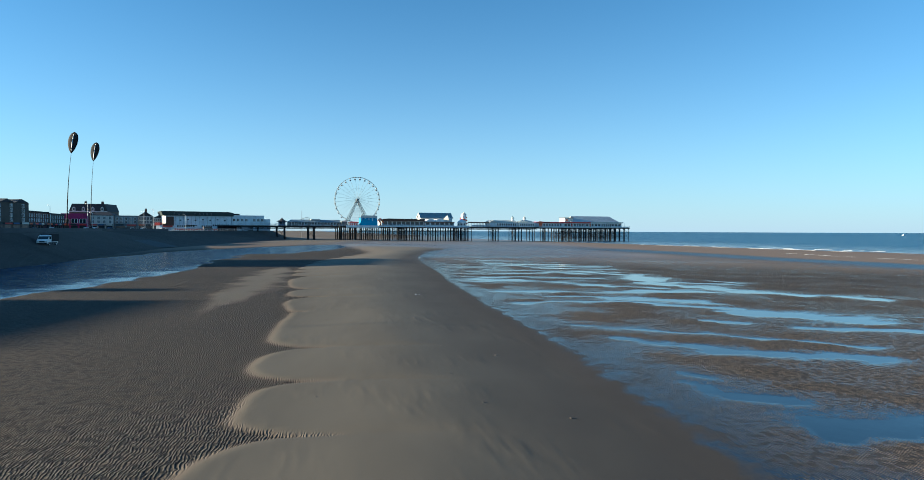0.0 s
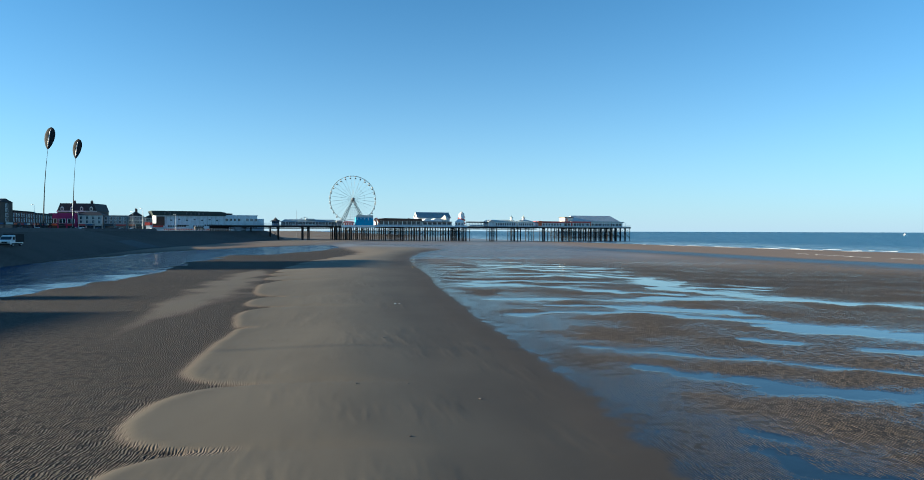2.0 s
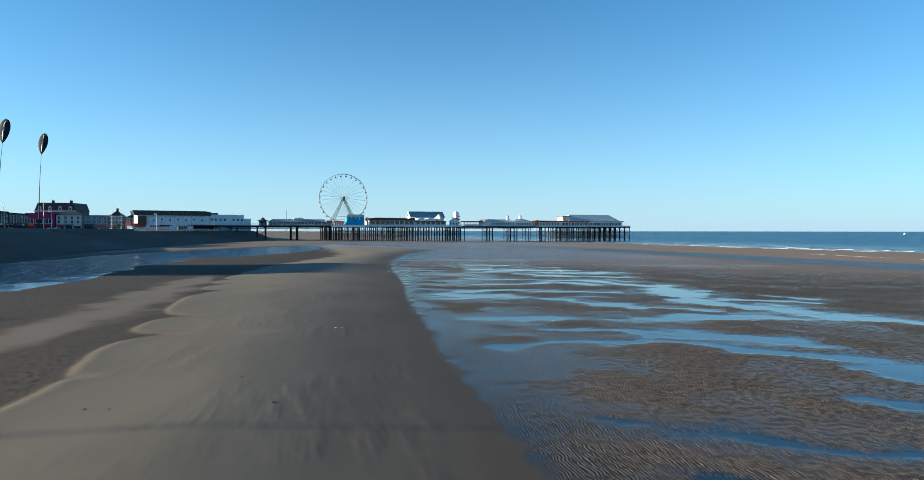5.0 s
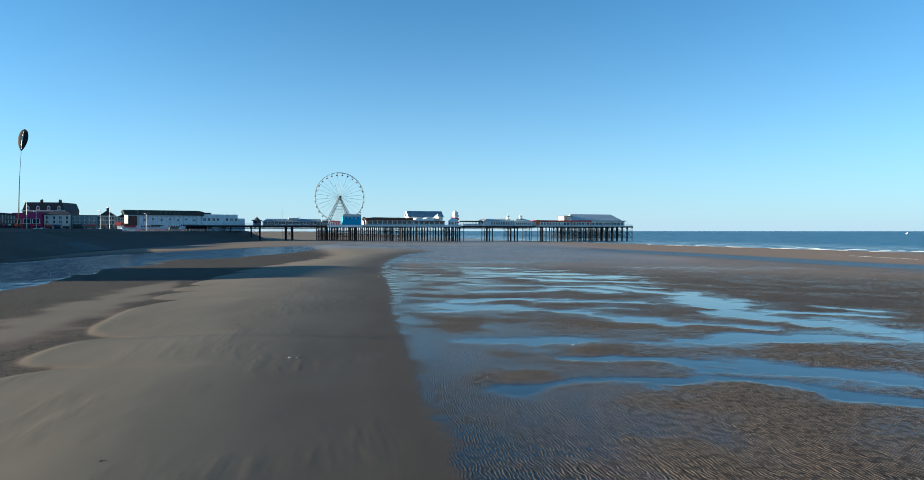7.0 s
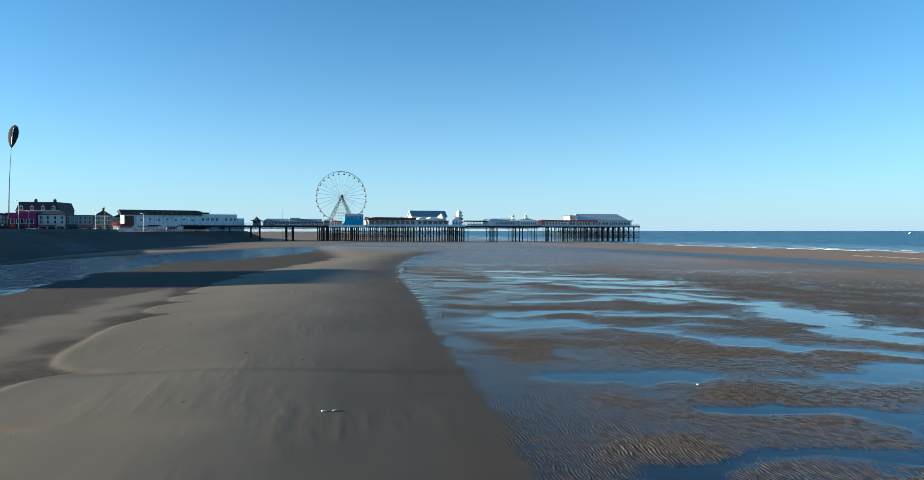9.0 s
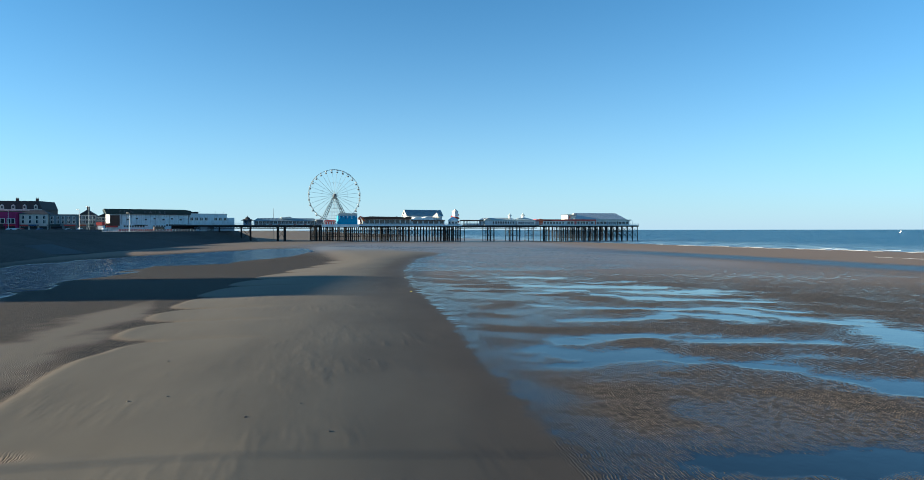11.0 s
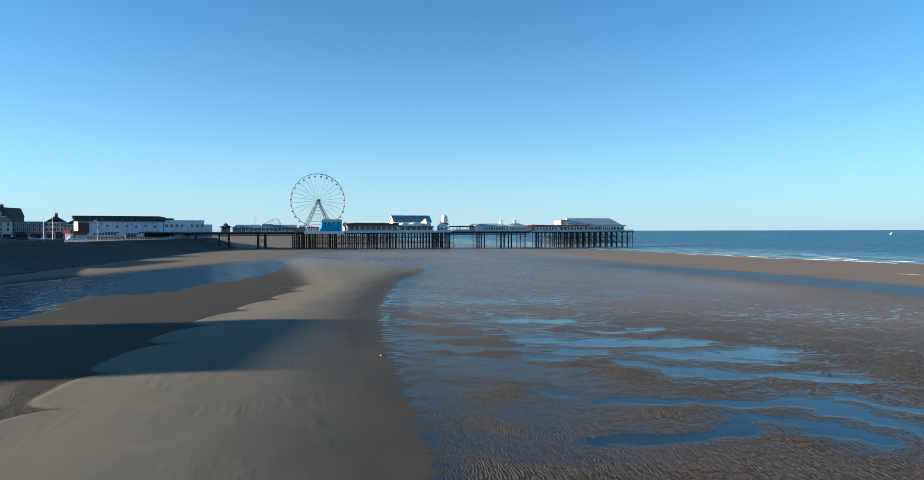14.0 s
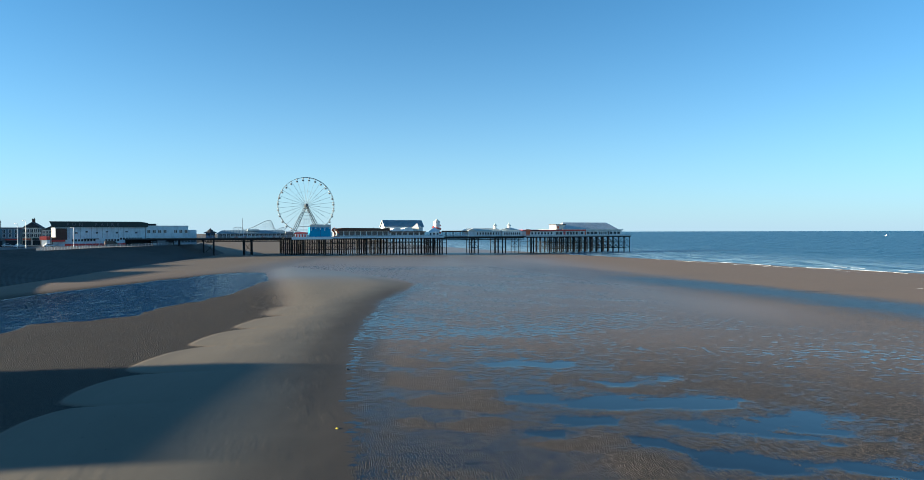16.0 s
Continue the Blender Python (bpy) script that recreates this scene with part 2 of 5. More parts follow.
def water_material(name, colour, rough, waves, stretch=(1, 1), turn=0.0, gloss=0.5, lee=None, surf=None):
    """Open water; waves: (scale, height) pairs; lee: between which x the wind drops towards the shore; surf: how far out the pale shallows reach."""
    t = Tree(name)
    geo = t.n.new("ShaderNodeNewGeometry")
    p = t_place(t, geo.outputs["Position"], stretch[0], stretch[1], turn)
    h = None
    for scale, height in waves:
        w = t.math("MULTIPLY", t.noise(p, scale, 3.0, 0.6), height)
        h = w if h is None else t.math("ADD", h, w)
    if lee:
        sep = t.n.new("ShaderNodeSeparateXYZ")
        t.l.new(geo.outputs["Position"], sep.inputs[0])
        drift = t.math("ADD", t.math("SUBTRACT", sep.outputs[0], t.span(sep.outputs[1], 105.0, 160.0, 0.0, 36.0)), t.math("MULTIPLY", t.math("SUBTRACT", t.noise(geo.outputs["Position"], 0.16, 5.0, 0.75), 0.5), 30.0))
        h = t.math("MULTIPLY", h, t.span(drift, lee[0], lee[1], 1.0, 0.05))
        gust = t.noise(t_place(t, geo.outputs["Position"], 0.75, 0.30, 0.12), 1.0, 4.0, 0.7)
        t.put(t.bsdf.inputs["IOR"], t.math("MAXIMUM", t.span(drift, lee[0] + 6.0, lee[1], 1.04, 1.33), t.span(gust, 0.50, 0.66, 1.04, 1.30)))
    tint = t.noise(p, 0.02, 3.0)
    t.bsdf.inputs["Specular IOR Level"].default_value = gloss
    body = t.mix(tint, rgb(*colour), rgb(*(c * 0.7 for c in colour)))
    if surf:
        sp = t.n.new("ShaderNodeSeparateXYZ")
        t.l.new(geo.outputs["Position"], sp.inputs[0])
        out = t.math("ADD", t.math("MULTIPLY", sp.outputs[0], 0.959), t.math("MULTIPLY", sp.outputs[1], 0.285))
        rows = t.noise(t_place(t, geo.outputs["Position"], 0.30, 0.05, 0.0), 1.0, 4.0, 0.65)
        near = t.math("MULTIPLY", t.span(out, surf[0], surf[1], 1.0, 0.0), t.span(rows, 0.36, 0.66))
        body = t.mix(near, body, rgb(0.30, 0.42, 0.49))
    t.put(t.bsdf.inputs["Base Color"], body)
    t.bsdf.inputs["Roughness"].default_value = rough
    if not lee:
        t.bsdf.inputs["IOR"].default_value = 1.33
    t.put(t.bsdf.inputs["Normal"], t.bump(h))
    return t.mat


M = dict(
    sand=sand_material(),
    pool=water_material("pool_water", (0.003, 0.028, 0.085), 0.16, ((0.5, 1.0), (1.6, 0.70), (5.0, 0.22)), (1.0, 0.6), 0.3, 0.40, (-54.0, -41.0)),
    puddle=water_material("puddle_water", (0.012, 0.015, 0.018), 0.03, ((0.8, 0.008), (5.0, 0.002))),
    sea=water_material("sea_water", (0.014, 0.080, 0.158), 0.30, ((0.16, 8.0), (0.7, 2.4), (0.03, 9.0)), (1.0, 0.28), 1.28, surf=(205.0, 330.0)),
    foam=painted("foam", (0.80, 0.82, 0.83), 0.9, stain=0.25, scale=0.8, relief=0.05),
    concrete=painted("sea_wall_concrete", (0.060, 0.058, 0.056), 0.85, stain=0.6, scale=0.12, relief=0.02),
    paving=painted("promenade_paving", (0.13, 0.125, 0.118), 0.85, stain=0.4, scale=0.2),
    parapet=painted("parapet_concrete", (0.075, 0.076, 0.080), 0.8, stain=0.5, scale=0.3),
    asphalt=painted("asphalt", (0.055, 0.055, 0.058), 0.9, stain=0.4, scale=0.3),
    iron=painted("pier_iron", (0.006, 0.007, 0.009), 0.8, metal=0.0, stain=0.5, scale=0.8, dirt=(0.012, 0.009, 0.007), vary=0.25),
    timber=painted("deck_timber", (0.17, 0.155, 0.135), 0.85, stain=0.5, scale=0.8),
    wheelgrey=painted("grey_green_steel", (0.085, 0.105, 0.105), 0.6, stain=0.4, scale=0.7),
    wheelsteel=painted("weathered_wheel_steel", (0.20, 0.235, 0.245), 0.5, stain=0.4, scale=0.7),
    white=painted("white_paint", (0.85, 0.85, 0.83), 0.5, stain=0.3, scale=0.5),
    offwhite=painted("cream_paint", (0.60, 0.58, 0.53), 0.6, stain=0.45, scale=0.4),
    steel=painted("white_steel", (0.62, 0.64, 0.64), 0.4, metal=0.2, stain=0.3, scale=0.7),
    grey=painted("grey_render", (0.17, 0.17, 0.175), 0.8, stain=0.5, scale=0.25),
    pale=painted("pale_blue_cladding", (0.68, 0.74, 0.77), 0.6, stain=0.5, scale=0.4),
    slate=painted("slate_roof", (0.035, 0.037, 0.042), 0.7, stain=0.5, scale=0.6),
    roofgrey=ribbed("grey_roof_sheet", (0.52, 0.54, 0.54), 9.0),
    roofblue=ribbed("blue_grey_roof_sheet", (0.20, 0.27, 0.31), 9.0),
    roofgreen=ribbed("pale_green_roof_sheet", (0.46, 0.52, 0.49), 9.0),
    bluegrey=painted("blue_grey_render", (0.15, 0.22, 0.26), 0.7, stain=0.4, scale=0.4),
    brown=painted("brown_fascia", (0.105, 0.052, 0.034), 0.7, stain=0.5, scale=0.8),
    red=painted("red_paint", (0.52, 0.045, 0.035), 0.5, stain=0.3, scale=0.8),
    pink=painted("pink_red_render", (0.30, 0.020, 0.125), 0.75, stain=0.4, scale=0.4),
    orange=painted("orange_paint", (0.62, 0.13, 0.04), 0.5, stain=0.3, scale=0.8),
    blue=painted("bright_blue_hoarding", (0.035, 0.33, 0.56), 0.5, stain=0.25, scale=0.7),
    darkblue=painted("blue_paint", (0.03, 0.09, 0.22), 0.5, stain=0.3, scale=0.8),
    black=painted("black_paint", (0.010, 0.010, 0.012), 0.85, stain=0.4, scale=0.6),
    green=painted("dark_green_sheet", (0.022, 0.040, 0.036), 0.6, stain=0.5, scale=0.4),
    brick=painted("red_brick", (0.13, 0.06, 0.045), 0.85, stain=0.5, scale=0.4),
    stone=painted("brown_stone", (0.10, 0.085, 0.07), 0.85, stain=0.5, scale=0.4),
    glass=glass_mat("window_glass"),
    rubber=painted("rubber", (0.02, 0.02, 0.02), 0.85, stain=0.2),
    lampglass=painted("lamp_glass", (0.55, 0.56, 0.55), 0.3, stain=0.1),
    yellow=painted("yellow_plastic", (0.62, 0.48, 0.04), 0.5, stain=0.2),
)


# ---- mesh helpers ----
def box(bm, x0, x1, y0, y1, z0, z1):
    v = [bm.verts.new((x, y, z)) for z in (z0, z1) for x, y in ((x0, y0), (x1, y0), (x1, y1), (x0, y1))]
    for f in ((3, 2, 1, 0), (4, 5, 6, 7), (0, 1, 5, 4), (1, 2, 6, 5), (2, 3, 7, 6), (3, 0, 4, 7)):
        bm.faces.new([v[i] for i in f])
    return v


def tube(bm, p, q, r0, r1=None, n=8):
    p, q = Vector(p), Vector(q)
    r1 = r0 if r1 is None else r1
    turn = (q - p).to_track_quat("Z", "Y")
    rings = []
    for c, r in ((p, r0), (q, r1)):
        rings.append([bm.verts.new(c + turn @ Vector((r * math.cos(2 * math.pi * i / n), r * math.sin(2 * math.pi * i / n), 0))) for i in range(n)])
    for i in range(n):
        j = (i + 1) % n
        bm.faces.new((rings[0][i], rings[0][j], rings[1][j], rings[1][i]))
    bm.faces.new(rings[0][::-1])
    bm.faces.new(rings[1])


def lathe(bm, profile, n=12, c=(0, 0, 0)):
    """Turns (radius, height) pairs about the upright axis."""
    rings = [[bm.verts.new((c[0] + max(r, 0.001) * math.cos(2 * math.pi * i / n), c[1] + max(r, 0.001) * math.sin(2 * math.pi * i / n), c[2] + z)) for i in range(n)] for r, z in profile]
    for a, b in zip(rings, rings[1:]):
        for i in range(n):
            j = (i + 1) % n
            bm.faces.new((a[i], a[j], b[j], b[i]))
    bm.faces.new(rings[0][::-1])
    bm.faces.new(rings[-1])


def slab(bm, outline, z0, z1):
    """An upright prism over a counter-clockwise outline."""
    lo = [bm.verts.new((x, y, z0)) for x, y in outline]
    hi = [bm.verts.new((x, y, z1)) for x, y in outline]
    for i in range(len(lo)):
        j = (i + 1) % len(lo)
        bm.faces.new((lo[i], lo[j], hi[j], hi[i]))
    bm.faces.new(lo[::-1])
    bm.faces.new(hi)


def extrude_y(bm, outline, y0, y1):
    """A prism over an outline in the x-z plane, from y0 to y1."""
    lo = [bm.verts.new((x, y0, z)) for x, z in outline]
    hi = [bm.verts.new((x, y1, z)) for x, z in outline]
    for i in range(len(lo)):
        j = (i + 1) % len(lo)
        bm.faces.new((lo[i], lo[j], hi[j], hi[i]))
    bm.faces.new(lo[::-1])
    bm.faces.new(hi)


def hip(bm, x0, x1, y0, y1, z0, z1, ridge_in, over=0.0):
    """A hipped roof with a short eave; ridge_in: how far the ridge stops from each end."""
    x0, x1, y0, y1 = x0 - over, x1 + over, y0 - over, y1 + over
    ym = (y0 + y1) / 2
    lo = [bm.verts.new(p) for p in ((x0, y0, z0), (x1, y0, z0), (x1, y1, z0), (x0, y1, z0))]
    up = [bm.verts.new(p) for p in ((x0, y0, z0 + 0.18), (x1, y0, z0 + 0.18), (x1, y1, z0 + 0.18), (x0, y1, z0 + 0.18))]
    a, b = bm.verts.new((x0 + ridge_in, ym, z1)), bm.verts.new((x1 - ridge_in, ym, z1))
    bm.faces.new(lo[::-1])
    for i in range(4):
        j = (i + 1) % 4
        bm.faces.new((lo[i], lo[j], up[j], up[i]))
    bm.faces.new((up[0], up[1], b, a))
    bm.faces.new((up[2], up[3], a, b))
    bm.faces.new((up[1], up[2], b))
    bm.faces.new((up[3], up[0], a))


def bevelled(bm, width):
    bmesh.ops.bevel(bm, geom=bm.edges[:], offset=width, segments=1, affect="EDGES")


def mesh_of(name, bm, material, smooth=False):
    bmesh.ops.recalc_face_normals(bm, faces=bm.faces[:])
    me = bpy.data.meshes.new(name)
    bm.to_mesh(me)
    bm.free()
    me.materials.append(material)
    if smooth:
        for p in me.polygons:
            p.use_smooth = True
    return me


def part(name, bm, material, parent, label="", at=None, smooth=False):
    ob = new(name, mesh_of(name, bm, material, smooth))
    ob.parent = parent
    if at is not None:
        ob.matrix_basis = at
    if label:
        ob["label"] = label
    return ob


def repeat(name, me, parent, at):
    ob = new(name, me)
    ob.parent = parent
    ob.matrix_basis = at
    return ob


def thing(name, at, label, category, group="", kind=""):
    ob = new(name)
    ob.matrix_world = at
    return tagged(ob, label, category, group, kind)


def solid(name, bm, material, at, label, category, group="", kind="", smooth=False):
    ob = new(name, mesh_of(name, bm, material, smooth))
    ob.matrix_world = at
    return tagged(ob, label, category, group, kind)


ID = Matrix.Identity(4)


def move(x, y, z=0.0, rz=0.0):
    return pose(x, y, z, 0, 0, rz)

# ---- the beach ----
def smooth(a, b, x):
    t = np.clip((x - a) / (b - a), 0, 1)
    return t * t * (3 - 2 * t)


def vnoise(x, y, seed):
    """Smooth value noise on a unit lattice, 0 to 1."""
    xi, yi = np.floor(x), np.floor(y)
    fx, fy = x - xi, y - yi
    fx, fy = fx * fx * (3 - 2 * fx), fy * fy * (3 - 2 * fy)

    def lattice(i, j):
        v = np.sin(i * 127.1 + j * 311.7 + seed * 74.7) * 43758.5453
        return v - np.floor(v)

    a = lattice(xi, yi) * (1 - fx) + lattice(xi + 1, yi) * fx
    b = lattice(xi, yi + 1) * (1 - fx) + lattice(xi + 1, yi + 1) * fx
    return a * (1 - fy) + b * fy


def fbm(x, y, seed, octaves=4):
    total, amp, norm = 0.0, 1.0, 0.0
    for k in range(octaves):
        total = total + amp * vnoise(x * 2 ** k, y * 2 ** k, seed + 7 * k)
        norm += amp
        amp *= 0.5
    return total / norm


SEA_LEVEL = -1.6


def seaward(x, y):
    """Distance towards the sea, square to the waterline."""
    return 0.959 * x + 0.285 * y


def base_level(x, y):
    s = seaward(x, y)
    return np.maximum(-6.0, -0.0082 * np.maximum(0, s - 42) - 0.0014 * np.clip(y - 130, 0, 400))


# standing water on the flats: strips from one end to the other, and their half width (metres)
POOLS_NEAR = (
    (9.9, 26.8, 11.0, 24.5, 1.1), (11.0, 24.5, 13.2, 23.3, 0.7), (10.3, 28.8, 11.8, 27.6, 0.6), (12.6, 20.0, 16.5, 21.3, 1.5),
    (13.6, 32.8, 20.5, 31.6, 1.5), (9.4, 37.4, 12.0, 35.2, 0.8), (12.0, 35.2, 14.5, 33.0, 1.3), (16.5, 38.1, 22.0, 34.6, 0.7),
    (8.0, 42.6, 11.0, 41.4, 0.8), (11.0, 41.4, 18.0, 37.2, 0.45), (17.2, 43.9, 19.6, 42.6, 0.8), (21.5, 48.6, 29.0, 45.5, 2.3),
    (23.0, 41.0, 28.0, 39.5, 0.8),
)
POOLS_MIDDLE = (
    (6.4, 54.8, 8.0, 55.8, 1.0), (8.0, 55.8, 13.1, 56.2, 0.8), (14.0, 55.8, 22.8, 51.0, 0.7), (8.4, 60.6, 14.0, 59.8, 0.7),
    (13.5, 59.3, 21.5, 56.0, 1.9), (4.0, 65.7, 8.4, 65.2, 1.0), (7.9, 63.6, 8.2, 65.0, 1.1), (9.5, 65.2, 16.0, 63.9, 0.9),
    (15.5, 64.4, 25.0, 65.8, 1.8), (2.9, 79.6, 5.2, 79.4, 2.1), (5.4, 79.2, 10.5, 77.2, 1.0), (10.5, 77.2, 17.2, 71.5, 0.9),
    (17.2, 71.5, 22.5, 68.5, 1.0), (10.5, 77.2, 15.0, 78.4, 1.0), (3.0, 84.4, 11.0, 84.5, 1.0), (11.0, 84.5, 18.4, 83.0, 0.9), (28.5, 66.0, 40.0, 60.0, 1.4),
)
POOLS_FAR = (
    (24.5, 88.5, 23.6, 76.2, 2.1), (23.6, 76.2, 28.5, 66.5, 2.3), (17.4, 97.0, 24.5, 88.5, 1.5), (27.4, 77.0, 33.0, 74.4, 0.8),
    (32.0, 79.0, 35.0, 78.0, 0.9), (4.5, 100.2, 13.3, 96.8, 0.9), (4.7, 91.5, 11.4, 91.5, 0.8), (11.4, 91.5, 14.1, 94.6, 0.8), (14.1, 94.6, 18.9, 90.7, 1.0), (13.3, 96.8, 17.4, 97.0, 0.9), (20.5, 98.4, 24.6, 95.3, 0.9),
    (19.4, 109.4, 22.4, 108.2, 0.9), (5.5, 118.6, 9.0, 116.9, 1.0), (9.0, 116.9, 19.0, 116.4, 1.7), (5.2, 129.5, 10.8, 129.3, 1.4),
    (13.4, 122.7, 17.0, 122.5, 1.1), (8.3, 112.0, 11.0, 111.9, 1.2), (4.6, 109.6, 6.8, 109.5, 0.7), (15.2, 110.4, 17.8, 110.3, 1.3),
    (20.2, 111.8, 22.8, 111.6, 2.0), (10.6, 109.0, 13.5, 104.6, 0.8), (13.5, 104.6, 24.0, 103.2, 1.1),
)

# where the ebb has cut creases between the bar's lobes
CREASES = (-8, 5, 12, 19.3, 25.9, 33.2, 47.5, 57.7, 65.2, 83.4, 90.7, 97.5, 106, 117, 127, 139.5, 151.5, 163.5, 176, 190, 215)


def bar_edges(y):
    """The sand bar's left edge, lobed by the ebb, and its right edge, faded into the wet."""
    left = np.interp(y, (-20, 16, 22, 28, 36, 45, 52, 60, 68, 76, 86, 95, 105, 118, 130, 140, 150, 162, 180, 200, 220, 240, 270),
                     (-7.5, -7.0, -7.3, -9.0, -10.6, -12.1, -14.0, -16.0, -18.0, -20.2, -22.4, -24.4, -26, -27.2, -27.6, -27.0, -26.2, -25.0, -26.0, -31.0, -36, -42, -50))
    right = np.interp(y, (-20, 16, 23.5, 31, 40, 52, 60, 66, 73, 80, 88, 97, 108, 118, 130, 142, 182, 200, 218, 235, 262, 300),
                      (9, 7.0, 6.2, 5.4, 4.0, 1.7, 0.6, -0.4, -1.4, -2.4, -3.3, -4.3, -6, -7.5, -8.7, -10, -10, -7, -5.2, -11, -27, -60))
    return left, right


def pool_edges(y):
    left = np.interp(y, (40, 70, 100, 150, 173, 197, 205, 219, 245, 262, 290, 330), (-64, -66, -70, -76, -78, -77, -75, -71, -64, -60, -53, -50))
    right = np.interp(y, (40, 56, 94, 105, 120, 134, 148, 157, 161, 166, 180, 205, 228, 245, 270, 300, 330), (-45, -40.5, -39.5, -42, -46, -48.5, -51.5, -54, -46, -42.5, -40.5, -41, -39, -46, -52, -50, -52))
    return left, right


def strip_distance(x, y, x0, y0, x1, y1):
    """Distance to a straight strip's middle line."""
    dx, dy = x1 - x0, y1 - y0
    k = np.clip(((x - x0) * dx + (y - y0) * dy) / (dx * dx + dy * dy), 0, 1)
    return np.hypot(x - x0 - k * dx, y - y0 - k * dy)


def relief(x, y):
    """Height over the base level, and the look of the sand there."""
    s = seaward(x, y)
    left, right = bar_edges(y)
    phase = np.interp(y, CREASES, np.arange(len(CREASES)))
    saw = phase - np.floor(phase)
    gap = np.minimum(saw, 1 - saw) * np.interp(y, (10, 60, 160), (7.0, 8.5, 9.0))
    crease = np.exp(-(gap / 0.20) ** 2)
    fade = smooth(200, 165, y)
    size = np.interp(y, (33, 36, 54, 57, 66, 72, 80, 98, 108, 124), (1.0, 0.2, 0.25, 1.0, 0.9, 0.5, 1.0, 1.0, 0.7, 1.1))
    edge = left + fade * size * (2.2 * saw ** 6 + 3.0 * np.exp(-saw * np.interp(y, (10, 34, 40, 56), (13, 13, 20, 16)))) + 0.5 * (fbm(x / 2.5, y / 2.5, 21, 3) - 0.5)
    loose = np.interp(y, (155, 190), (0.0, 4.0))
    tl = smooth(-0.15 - loose, 0.55 + loose, x - edge)
    swell = smooth(0, 8, x - edge)
    tr = smooth(-1.5, 9.0, right - x)
    bar = tl * tr
    groove = crease * smooth(2.0, 0.1, x - edge + 1.2 * (fbm(x / 0.8, y / 0.5, 23, 3) - 0.5)) * tl * fade
    z = bar * (0.12 + 0.20 * swell) - 0.10 * groove * tr
    right = right + 1.4 * (fbm(x / 7, y / 6, 35, 3) - 0.5) + 1.2 * (fbm(x / 1.7, y / 1.9, 37, 4) - 0.5)
    bank = tl * smooth(-1.2, 1.6, right - x) * (1 - 0.9 * groove)
    soak = smooth(7.5, -0.5, right - x + 3.0 * (fbm(x / 3, y / 8, 39, 3) - 0.5)) * smooth(240, 190, y) * smooth(-5, -2, right - x)
    rip = 1 - smooth(0.1, 0.75, tl * smooth(-3.2, 0.6, right - x)) * (1 - groove)
    z = z + bank * 0.04 * (fbm(x / 5, y / 9, 31, 3) - 0.5)

    # the flats to seaward: low islands between strips of standing water
    flats = smooth(2.5, -2.0, right - x)
    away = x - right
    isl = fbm(x / 3.4 + 3, (y + 0.2 * x) / 2.6, 41, 5) - 0.5
    h = 0.001 + 0.016 * smooth(3, 13, away - 0.45 * np.maximum(0, y - 90) + 3.0 * (fbm(x / 6, y / 5, 45, 3) - 0.5)) + 0.14 * np.maximum(isl, -0.03) * smooth(0.5, 6, away)
    wx = x + 3.0 * (fbm(x / 4, y / 4, 43, 4) - 0.5)
    wy = y + 3.0 * (fbm(x / 4 + 9, y / 4, 44, 4) - 0.5)
    dip, brim = np.zeros_like(x), np.zeros_like(x)
    wob = 2.6 * (fbm(x / 2.4, y / 1.5, 53, 5) - 0.5)
    for x0, y0, x1, y1, w in POOLS_NEAR + POOLS_MIDDLE + POOLS_FAR:
        out = strip_distance(wx, wy, x0, y0, x1, y1) / (w * np.interp(y0, (50, 58, 75), (1.0, 0.85, 1.15))) + wob
        dip = np.maximum(dip, smooth(1.40, 0.20, out))
        brim = np.maximum(brim, smooth(2.9, 1.2, out))
    h = h * (1 - brim * np.interp(y, (45, 70), (0.5, 0.75))) * (1 - dip) - 0.012 * dip - 0.012 * dip ** 3
    # farther out the sand lies smoother, with a thin skin of water in streaks
    far = smooth(112, 150, y + 0.55 * np.maximum(0, x - 20)) * (1 - dip)
    streak = fbm(x / 9 + 0.5, y / 4.5 + 0.1 * x, 61, 4) - 0.5
    dry = smooth(0.46, 0.60, fbm(x / 40, y / 26, 66, 3))
    hump = np.exp(-(((x - 51) / 7) ** 2 + ((y - 172) / 13) ** 2))
    h = h * (1 - far) + far * (-0.002 + 0.026 * streak + 0.012 * smooth(4, 60, x) + 0.007 * dry + 0.06 * hump + 0.02 * smooth(270, 330, y))
    channel = np.exp(-((s - 122 - 8 * (fbm(y / 40, x * 0, 71, 2) - 0.5)) / 9.0) ** 2) * smooth(255, 225, y)
    runnel = np.exp(-((s - 158 - 7 * (fbm(y / 30, x * 0, 73, 2) - 0.5)) / 2.2) ** 2) * smooth(280, 235, y)
    h = h - 0.042 * channel - 0.035 * runnel + 0.06 * smooth(130, 146, s) - 0.05 * smooth(186, 197, s)
    z = z + flats * h
    lev = z + 0.03 * smooth(-0.5, 4.5, right - x) - 0.004 * smooth(2.5, 0.5, np.abs(right - x + 0.5))

    # landward of the bar: rippled, wet sand, then the pool
    land = 1 - smooth(-0.5 - loose, 0.6 + loose, x - edge)
    pl, pr = pool_edges(y)
    ragged = 9.0 * (fbm(x / 6, y / 9, 81, 5) - 0.5)
    inpool = smooth(-1.5, 2.5, x - pl + ragged) * smooth(-1.0, 2.5, pr - x + ragged) * smooth(268, 236, y + ragged) * smooth(30, 55, y)
    grain = 1.6 * (fbm(x / 2.5, y / 3.0, 91, 4) - 0.5)
